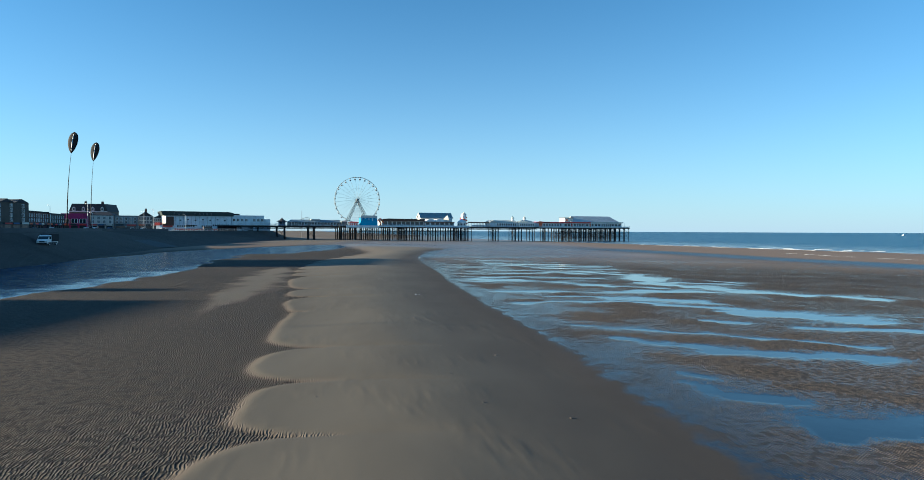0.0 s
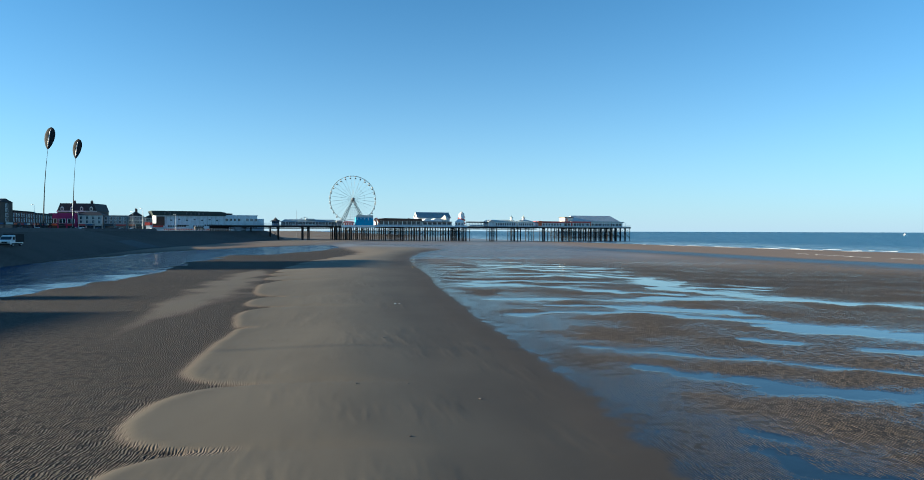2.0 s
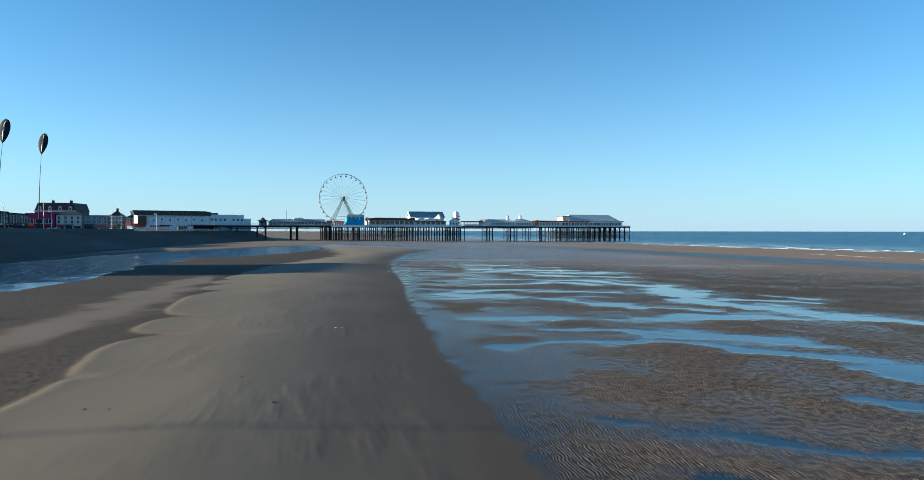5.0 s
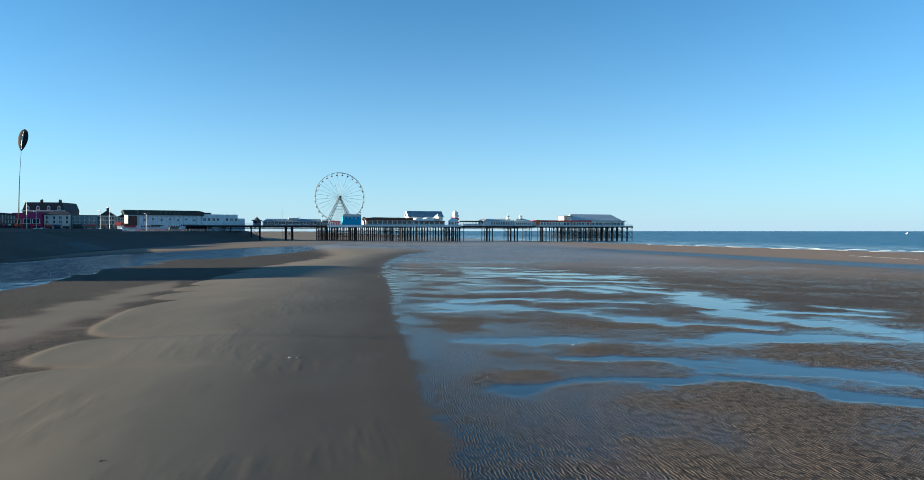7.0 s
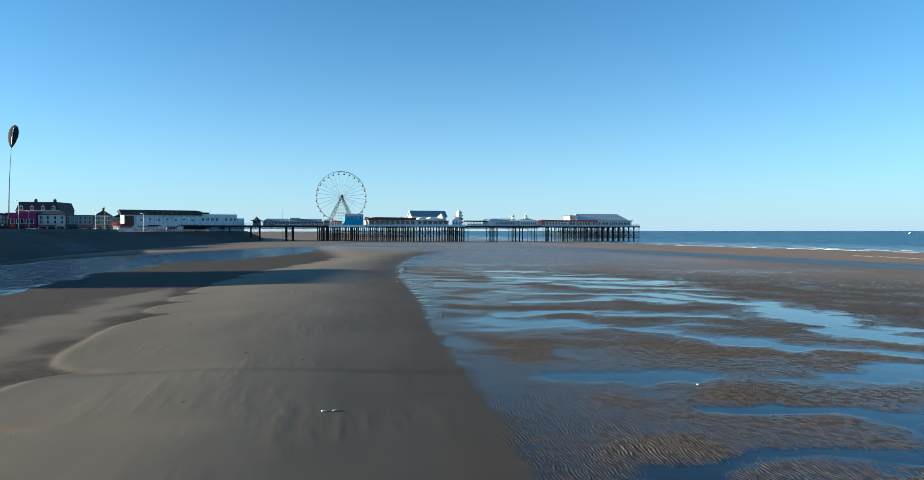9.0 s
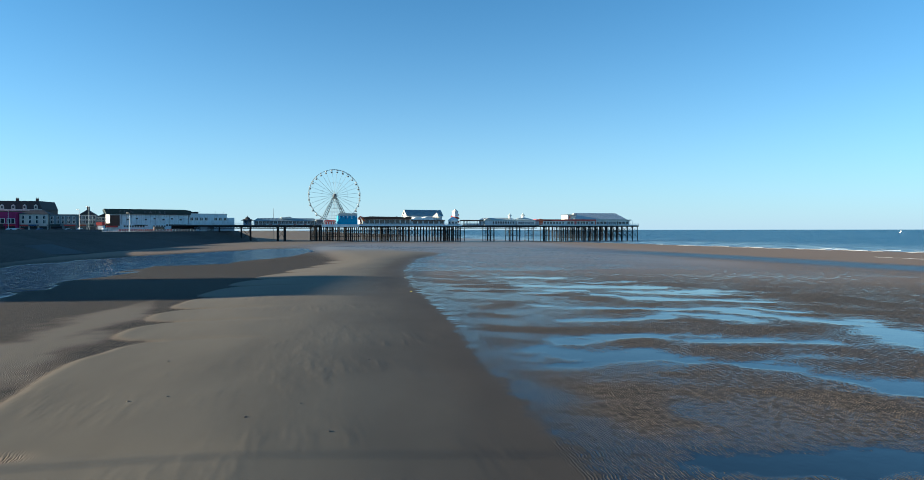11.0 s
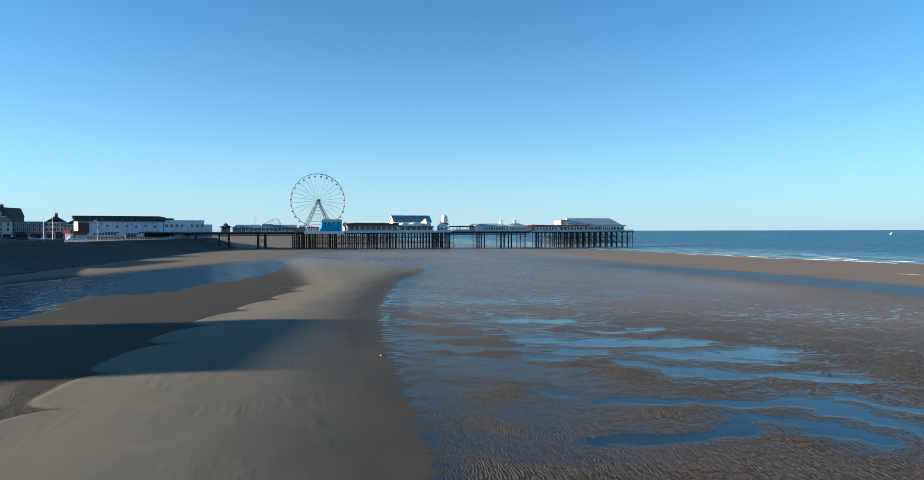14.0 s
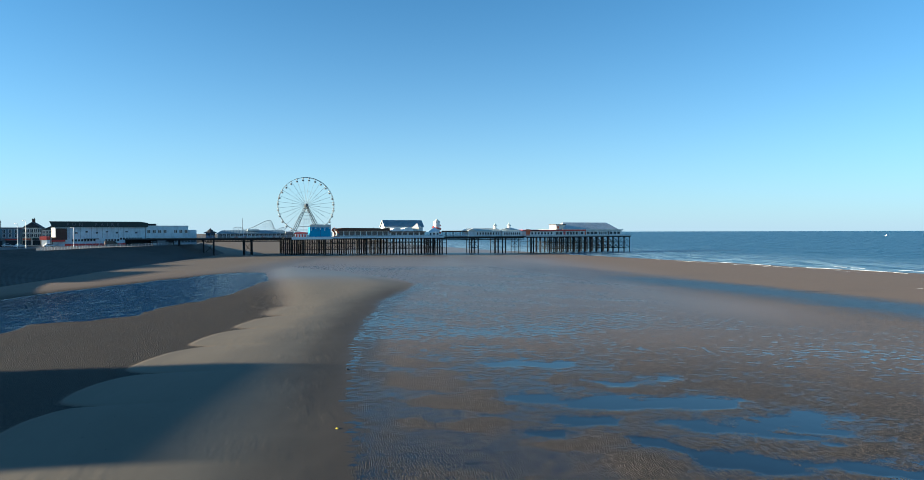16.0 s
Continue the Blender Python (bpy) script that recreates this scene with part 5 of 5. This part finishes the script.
        for k in (-0.3, 0.3):
            lathe(bm, ((0.16, height + rise + 1.6), (0.13, height + rise + 2.1)), 7, (x + k, depth * 0.45 + 0.45, 0))
        part("chimney", bm, M["brick"], h)
    return h


# fun fair hall with the black sign fascia
ff, W = front((-172, 367.5), (-139.6, 386.2))
f = thing("fun_fair_hall", ff, "long pale blue amusement hall with dark lettered roof sign", "amusement hall")
bm = bmesh.new()
box(bm, 0, W, 0, 24, 0, 8.6)
part("wall", bm, M["pale"], f, "weathered pale blue cladding")
bm = bmesh.new()
extrude_y(bm, [(-1.4, 11.2), (-0.4, 8.6), (W + 1.2, 8.6), (W + 1.2, 10.6), (W - 2.0, 11.2)], -0.9, 24.5)
part("roof_sign", bm, M["green"], f, "dark green-black sign fascia")
bm = bmesh.new()
box(bm, W + 1.3, W + 5.2, 2, 12, 8.4, 10.3)
part("roof_housing", bm, M["black"], f)
tx = bpy.data.curves.new("lettering", "FONT")
tx.body = "FUN  FAIRS"
tx.size, tx.extrude, tx.space_character = 2.0, 0.03, 2.25
tob = new("lettering", tx)
tob.parent = f
tob.matrix_basis = pose(5.2, -0.96, 9.05, 90, 0, 0)
tx.materials.append(M["grey"])
tob["label"] = "grey capital letters"
bm = bmesh.new()
box(bm, -0.6, 5.4, -0.9, -0.02, 2.8, 8.0)
part("corner_panel", bm, M["brown"], f, "dark wall panel beside the corner")
bm = bmesh.new()
box(bm, -1.7, 1.7, -0.15, 0.15, 4.0, 8.3)
part("corner_sign", bm, M["offwhite"], f, "cream corner billboard catching the sun", at=move(0.2, -1.9, 0, -62))
bm = bmesh.new()
box(bm, -0.6, 4.6, -1.8, -0.95, 2.0, 2.8)
part("awning", bm, M["red"], f, "red entrance awning")
for i in range(24):
    if i not in (8, 9, 10):
        window(f, 7.6 + i * 1.22, 2.0 if i < 16 else 2.6, 0.85, 1.0, framed=False)
for i in range(7):
    window(f, 9.0 + i * 4.1, 5.6 + 0.5 * (i % 2), 1.0, 0.7, framed=False)
for i in range(14):
    bm = bmesh.new()
    box(bm, 6.2 + i * 2.2, 6.28 + i * 2.2, -0.05, 0.0, 3.4, 8.5)
    part("cladding_seam", bm, M["grey"], f)
bm = bmesh.new()
box(bm, 12, 18, -0.9, -0.02, 2.9, 3.3)
part("canopy", bm, M["black"], f)

# white two-storey range by the pier root
g_at, W2 = front((-139.4, 386.4), (-119.3, 397.9))
g = thing("white_range", g_at, "white two-storey flat-roofed range beside the pier entrance", "building")
bm = bmesh.new()
box(bm, 0, W2 - 4, 0.4, 18, 0, 9.0)
box(bm, W2 - 3.99, W2, 0.8, 14, 0, 7.2)
part("wall", bm, M["pale"], g, "pale painted render")
bm = bmesh.new()
box(bm, -0.2, W2 - 3.8, 0.2, 18.2, 9.0, 9.35)
part("roof_edge", bm, M["white"], g)
for z in (2.0, 5.8):
    for i in range(8):
        if i != 4:
            window(g, 1.4 + i * (W2 - 6.4) / 7.0, z, 1.3, 1.4, y=0.4)
bm = bmesh.new()
box(bm, 9.5, 12.5, 0.2, 0.38, 0, 3.2)
part("door_surround", bm, M["stone"], g)
for i in range(5):
    bm = bmesh.new()
    box(bm, 2 + i * 4.2, 2.06 + i * 4.2, 8, 8.06, 9.35, 9.35 + 1.0 + 0.4 * (i % 2))
    part("vent_pipe", bm, M["grey"], g)

# red kiosk at the corner, white lit board, orange barriers
k = thing("corner_kiosk", pose(-172, 361, PROM), "red and white corner food kiosk", "kiosk")
bm = bmesh.new()
box(bm, -1.2, 1.2, 0, 2.2, 0, 2.8)
part("wall", bm, M["white"], k)
bm = bmesh.new()
box(bm, -1.8, 1.2, -0.4, 2.4, 3.0, 4.5)
part("sign", bm, M["red"], k, "red box sign")
for i in range(9):
    k = thing("barrier", pose(-162 + 2.3 * i, 361.5 + 1.4 * i, PROM, 0, 0, 38), "red plastic crowd barrier panel", "barrier", "red barriers on the promenade")
    bm = bmesh.new()
    box(bm, -1.3, 1.3, -0.05, 0.05, 0.15, 1.15)
    part("panel", bm, M["red"], k)
    for x in (-1.0, 1.0):
        bm = bmesh.new()
        box(bm, x - 0.08, x + 0.08, -0.35, 0.35, 0, 0.15)
        part("foot", bm, M["rubber"], k)

# promenade shelter and parked utility vehicles
k = thing("promenade_shelter", pose(-142, 372, PROM, 0, 0, 30), "dark open-sided promenade shelter", "shelter")
posts(k, 0, 11, 0, 0, 2.7, 5, "black", 0.25)
bm = bmesh.new()
box(bm, -0.5, 11.5, -0.6, 4, 2.7, 3.2)
part("roof", bm, M["slate"], k)
bm = bmesh.new()
box(bm, 0, 11, 3.6, 3.8, 0, 2.7)
part("back_wall", bm, M["black"], k)

# houses along the front, far side of the road
house("tall_hotel", (-206, 265), (-199, 293), 20, 12.4, "stone", "gables", "slate", "tall dark stone hotel with low gables", 4, 5, 1.7, chimneys=2, shop="black")
house("terrace_block", (-202, 297), (-212, 327), 14, 8.6, "brick", "flat", "black", "dark brick shop terrace with flat roof", 2, 9, 0.6, shop="grey")
house("terrace_block", (-212.3, 328), (-222, 356), 14, 8.2, "stone", "flat", "slate", "dark shop terrace with colonnaded front", 2, 7, 0.6, shop="black")
house("pink_arcade", (-225.5, 359), (-212.3, 361), 16, 8.9, "pink", "flat", "pink", "deep pink amusement arcade with shop front", 1, 3, 0.5, win=(3.4, 2.2), shop="pink")
house("mansard_hotel", (-229, 371.5), (-208.6, 374.5), 18, 11.0, "stone", "mansard", "slate", "dark mansard-roofed corner hotel behind the arcade", 3, 7, 4.4, chimneys=2)
house("grey_frontage", (-212, 363), (-200.2, 366), 9, 8.4, "offwhite", "hip", "slate", "cream rendered house with ornate front", 2, 4, 2.2, shop="grey")
house("blue_grey_shop", (-200, 367), (-189, 371), 14, 8.0, "bluegrey", "flat", "grey", "blue-grey flat-roofed shop building", 2, 5, 0.5, shop="grey")
house("white_terrace", (-191, 376), (-184, 379), 12, 8.4, "offwhite", "gables", "slate", "cream terrace house with slate gables", 2, 5, 2.6, shop="offwhite", chimneys=1)
house("white_terrace", (-183.8, 379.2), (-177, 382), 12, 7.4, "offwhite", "gables", "slate", "cream terrace house with small slate gables", 2, 6, 1.8, shop="offwhite")

# unseen hotels south along the front, set so their shade falls across the sand
# the narrow tower is added only to throw one thin shade band
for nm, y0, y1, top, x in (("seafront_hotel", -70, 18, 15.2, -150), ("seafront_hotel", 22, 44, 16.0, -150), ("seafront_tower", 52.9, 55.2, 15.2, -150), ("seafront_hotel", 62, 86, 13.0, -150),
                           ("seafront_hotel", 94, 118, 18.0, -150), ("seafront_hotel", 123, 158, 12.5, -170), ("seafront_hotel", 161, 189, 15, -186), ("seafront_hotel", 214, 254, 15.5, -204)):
    house(nm, (x, y0), (x, y1), 16, top - 1.2, "brick" if (y0 // 3) % 2 else "stone", "flat", "slate", "tall seafront hotel with rows of sash windows" if nm == "seafront_hotel" else "unseen narrow tower added to cast a thin band of shade", 4, 5, 1.2, shop="grey", group="seafront hotels" if nm == "seafront_hotel" else "", framed=False)


def lamp_post(x, y, height=10.0, turn=0.0):
    k = thing("street_lamp", pose(x, y, PROM, 0, 0, turn), "tall grey promenade street lamp with curved arm", "street lamp", "promenade lamps")
    bm = bmesh.new()
    tube(bm, (0, 0, 0), (0, 0, 1.2), 0.16, n=7)
    tube(bm, (0, 0, 1.2), (0, 0, height), 0.11, 0.07, 7)
    part("pole", bm, M["steel"], k)
    bm = bmesh.new()
    tube(bm, (0, 0, height), (0.5, 0, height + 0.35), 0.06, n=5)
    tube(bm, (0.5, 0, height + 0.35), (1.3, 0, height + 0.35), 0.05, n=5)
    part("arm", bm, M["steel"], k)
    bm = bmesh.new()
    box(bm, 1.1, 2.0, -0.2, 0.2, height + 0.22, height + 0.42)
    bevelled(bm, 0.05)
    part("lantern", bm, M["lampglass"], k)


for x, y, h in ((-184, 285, 11), (-171, 295, 8), (-160, 273, 11.2), (-167, 335, 9.5), (-155, 321, 10.5), (-145, 335, 8)):
    lamp_post(x, y, h, 150)


def sculpture(x, y, stem_h, L, half, lean, thick=0.24, label="tall black leaf-shaped sculpture on a slender bending mast"):
    """A slender mast that carries an upright leaf-shaped blade with a pale mid rib."""
    k = thing("dune_grass_sculpture", pose(x, y, PROM), label, "sculpture", "dune grass sculptures")
    bm = bmesh.new()
    n = 14
    pts = [Vector((lean * (i / n) ** 2.2, 0, stem_h * i / n)) for i in range(n + 1)]
    for i in range(n):
        tube(bm, pts[i], pts[i + 1], thick * (1 - 0.058 * i), thick * (1 - 0.058 * (i + 1)), 8)
    part("mast", bm, M["black"], k, "slender black steel mast")

    def spine(f):
        return pts[-1] + Vector((0.16 * L * f, 0, L * f))

    bm = bmesh.new()
    rows = []
    for i in range(19):
        f = i / 18
        w = half * 2.05 * max(f, 0.004) ** 0.8 * max(1 - f, 0.0005) ** 0.55 + 0.03
        d = 0.30 * math.sin(math.pi * f) + 0.03
        rows.append([bm.verts.new(spine(f) + Vector((math.cos(a) * w, math.sin(a) * d, 0))) for a in [2 * math.pi * j / 14 for j in range(14)]])
    for a, b in zip(rows, rows[1:]):
        for j in range(14):
            bm.faces.new((a[j], a[(j + 1) % 14], b[(j + 1) % 14], b[j]))
    bm.faces.new(rows[0][::-1])
    bm.faces.new(rows[-1])
    part("blade", bm, M["black"], k, "matt black leaf blade", smooth=True)
    bm = bmesh.new()
    rib = [spine(i / 18) + Vector((0.02, -0.30 * math.sin(math.pi * i / 18) - 0.06, 0)) for i in range(2, 17)]
    for i, (a, b) in enumerate(zip(rib, rib[1:])):
        r = 0.05 + 0.11 * math.sin(math.pi * (i + 0.5) / 14)
        tube(bm, a, b, r, n=5)
    part("rib", bm, M["white"], k, "pale mid rib")
    bm = bmesh.new()
    lathe(bm, ((1.3, 0), (1.3, 0.5), (0.8, 0.7), (0.4, 1.4)), 10)
    part("plinth", bm, M["black"], k)


sculpture(-114.5, 185.5, 22.7, 6.2, 1.75, 1.3, 0.19)
sculpture(-135.0, 232.4, 25.4, 6.9, 1.9, 1.0, 0.19)
# two more out of view, added to cast thin shade lines over the sand
sculpture(-91.5, 33.1, 24.0, 6.0, 1.5, 1.5, 0.09)
sculpture(-92.5, 57.8, 24.0, 6.0, 1.5, 1.4, 0.09)

# promenade railing by the pier root
bm = bmesh.new()
box(bm, -0.05, 0.05, -0.05, 0.05, 0, 1.15)
prail = mesh_of("railing_post", bm, M["steel"])
k = thing("promenade_railing", ID, "pale metal railing along the sea wall near the pier", "railing")
k["kind"] = "structure"
y = 300.0
prev = None
while y < 384:
    x = wall_top(y) - 0.9
    repeat("railing_post", prail, k, move(x, y, PROM))
    if prev:
        bm = bmesh.new()
        for z in (0.4, 0.75, 1.1):
            tube(bm, (prev[0], prev[1], PROM + z), (x, y, PROM + z), 0.035, n=4)
        part("rail", bm, M["steel"], k)
    prev = (x, y)
    y += 2.0

# slipway let into the wall
bm = bmesh.new()
v = [bm.verts.new(p) for p in ((-92.0, 170, 1.0), (-97.0, 171, 2.2), (-104, 212, 2.6), (-92, 208, 0.35), (-92, 170, -1), (-97, 171, -1), (-104, 212, -1), (-92, 208, -1))]
for fc in ((0, 1, 2, 3), (4, 7, 6, 5), (0, 3, 7, 4), (1, 0, 4, 5), (2, 1, 5, 6), (3, 2, 6, 7)):
    bm.faces.new([v[i] for i in fc])
# the dark asphalt colour stands in for shade on the ramp
solid("slipway", bm, M["asphalt"], ID, "sloping slipway down the sea wall, coloured dark for its shade", "slipway", kind="structure")


# ---- vehicles ----
def vehicle(name, at, label, length, width, height, colour, van=False, group=""):
    c = thing(name, at, label, "van" if van else "car", group)
    L, H = length, height
    if van:
        prof = [(0, 0.35), (0, H * 0.93), (0.15, H), (L * 0.70, H), (L * 0.80, H * 0.92), (L * 0.90, H * 0.58), (L * 0.99, H * 0.48), (L, 0.35)]
    else:
        prof = [(0, 0.35), (0.05, H * 0.58), (L * 0.12, H * 0.62), (L * 0.24, H * 0.97), (L * 0.55, H), (L * 0.70, H * 0.63), (L * 0.97, H * 0.52), (L, 0.35)]
    bm = bmesh.new()
    extrude_y(bm, prof[::-1], -width / 2, width / 2)
    bevelled(bm, 0.06)
    part("body", bm, M[colour], c)
    bm = bmesh.new()
    if van:
        extrude_y(bm, [(L * 0.895, H * 0.61), (L * 0.83, H * 0.88), (L * 0.815, H * 0.88), (L * 0.87, H * 0.61)], -width * 0.44, width * 0.44)
        bmesh.ops.translate(bm, verts=bm.verts[:], vec=(0.03, 0, 0))
    else:
        extrude_y(bm, [(L * 0.70, H * 0.66), (L * 0.57, H * 0.96), (L * 0.55, H * 0.96), (L * 0.66, H * 0.66)], -width * 0.42, width * 0.42)
        bmesh.ops.translate(bm, verts=bm.verts[:], vec=(0.03, 0, 0))
    part("windscreen", bm, M["glass"], c)
    for sy in (-1, 1):
        bm = bmesh.new()
        a, b = (0.66, 0.83) if van else (0.26, 0.62)
        box(bm, L * a, L * b, sy * width / 2 - 0.02, sy * width / 2 + 0.02, H * 0.62, H * 0.88)
        part("side_window", bm, M["glass"], c)
        bm = bmesh.new()
        box(bm, L - 0.06, L + 0.03, sy * width * 0.36 - 0.16, sy * width * 0.36 + 0.16, H * 0.34, H * 0.44)
        part("headlight", bm, M["lampglass"], c)
        for fx in (0.18, 0.80):
            wv = new("wheel")
            wv.parent = c
            wv.matrix_basis = move(L * fx, sy * (width / 2 - 0.12), 0.33)
            bm = bmesh.new()
            tube(bm, (0, -0.11, 0), (0, 0.11, 0), 0.33, n=14)
            part("tyre", bm, M["rubber"], wv)
            bm = bmesh.new()
            tube(bm, (0, -0.125, 0), (0, 0.125, 0), 0.2, n=10)
            part("rim", bm, M["steel"], wv)
    bm = bmesh.new()
    box(bm, L - 0.05, L + 0.06, -width * 0.47, width * 0.47, 0.32, 0.58)
    part("bumper", bm, M["rubber"], c)
    bm = bmesh.new()
    box(bm, L - 0.03, L + 0.035, -width * 0.24, width * 0.24, H * 0.32, H * 0.44)
    part("grille", bm, M["black"], c)
    for sy in (-1, 1):
        bm = bmesh.new()
        box(bm, L * (0.80 if van else 0.62), L * (0.80 if van else 0.62) + 0.12, sy * (width / 2 + 0.02), sy * (width / 2 + 0.24), H * 0.60, H * 0.72)
        part("mirror", bm, M["rubber"], c)
        bm = bmesh.new()
        box(bm, L * 0.08, L * 0.92, sy * width / 2 - 0.02, sy * width / 2 + 0.015, 0.36, 0.62 if van else 0.5)
        part("sill_trim", bm, M["rubber"], c)
        bm = bmesh.new()
        box(bm, -0.03, 0.03, sy * width * 0.40 - 0.1, sy * width * 0.40 + 0.1, H * 0.40, H * 0.60)
        part("tail_light", bm, M["red"], c)
    return c


def slope_z(x, y):
    a, b = wall_foot(y), wall_top(y)
    return -0.1 + (PROM + 0.1) * min(1, max(0, (x - a) / (b - a)))


van_z = slope_z(-81.2, 126.0)
van = vehicle("van", pose(-81.8, 128.3, van_z + 0.06, 0, 0, -78), "white tipper van with dark caged body on the sea wall apron", 5.0, 1.95, 2.05, "white", van=True)
bm = bmesh.new()
box(bm, -0.25, 3.15, -1.03, 1.03, 0.75, 2.28)
bevelled(bm, 0.04)
part("cargo_body", bm, M["black"], van, "dark caged cargo body")
for x, y, rz, col, lab in ((-196, 330, 70, "white", "white"), (-200, 339, 68, "black", "black"), (-190, 341, 60, "darkblue", "dark blue"), (-183, 350, 40, "steel", "silver"), (-178, 336, 75, "black", "black"), (-205, 318, 110, "steel", "silver"),
                           (-186, 322, 74, "red", "red"), (-181, 312, 76, "white", "white"), (-172, 341, 60, "steel", "silver"), (-167, 352, 45, "white", "white"), (-192, 352, 30, "black", "black")):
    vehicle("car", pose(x, y, PROM + 0.004, 0, 0, rz), lab + " parked car on the seafront road", 4.3, 1.78, 1.5, col, group="parked cars")
k = vehicle("utility_van", pose(-148, 365, PROM + 0.004, 0, 0, 35), "olive green utility van beside the shelter", 5.2, 2.0, 2.3, "stone", van=True)
k = vehicle("utility_van", pose(-130.5, 378, PROM + 0.004, 0, 0, 35), "grey utility van beside the shelter", 5.2, 2.0, 2.2, "grey", van=True)


# ---- litter and marks on the sand ----
def ground_z(x, y):
    a, b = np.array([[float(x)]]), np.array([[float(y)]])
    return float((base_level(a, b) + relief(a, b)[0])[0, 0])


def bottle(x, y, turn, mat, label):
    k = thing("bottle", pose(x, y, ground_z(x, y) + 0.025, 0, 90, turn) @ Matrix.Diagonal((0.55, 0.55, 0.55, 1)), label, "bottle")
    bm = bmesh.new()
    lathe(bm, ((0.03, -0.16), (0.045, -0.15), (0.045, 0.05), (0.018, 0.12), (0.018, 0.17)), 10)
    part("body", bm, M[mat], k, smooth=True)
    bm = bmesh.new()
    lathe(bm, ((0.022, 0.17), (0.022, 0.20)), 8)
    part("cap", bm, M["red"], k)


def scrap(x, y, size, mat, label, seed):
    r = random.Random(seed)
    bm = bmesh.new()
    bmesh.ops.create_icosphere(bm, subdivisions=2, radius=size)
    for v in bm.verts:
        v.co = Vector((v.co.x * 1.6, v.co.y, v.co.z * 0.45)) * r.uniform(0.75, 1.2)
    solid("litter" if mat != "stone" else "pebble", bm, M[mat], pose(x, y, ground_z(x, y) + size * 0.2, 0, 0, r.uniform(0, 180)), label, "litter" if mat != "stone" else "pebble")


bottle(-3.75, 59.4, 30, "white", "crumpled white plastic bottle lying on the sand")
scrap(-3.45, 59.5, 0.06, "offwhite", "crumpled pale plastic bag on the sand", 2)
scrap(-6.4, 111.5, 0.09, "yellow", "small yellow plastic scrap on wet sand", 3)
scrap(-8.0, 128.0, 0.13, "black", "small dark lump of weed on sand", 4)
scrap(9.5, 63.5, 0.045, "white", "small white plastic scrap on rippled sand", 5)
for i in range(34):
    r = random.Random(100 + i)
    y = r.uniform(18, 120)
    a, b = bar_edges(np.array(y))
    x = r.uniform(float(a) + 2, float(b) - 1)
    scrap(x, y, r.uniform(0.02, 0.045), "stone", "small dark pebble on the smooth sand bar", 200 + i)

# far boat
k = thing("boat", pose(905, 1300, SEA_LEVEL, 0, 0, 20), "small white motor boat far out at sea", "boat")
bm = bmesh.new()
slab(bm, [(-4, -1.3), (3, -1.3), (5, 0), (3, 1.3), (-4, 1.3)], -0.3, 1.4)
part("hull", bm, M["white"], k)
bm = bmesh.new()
box(bm, -1.5, 1.6, -0.9, 0.9, 1.4, 3.2)
part("cabin", bm, M["white"], k)
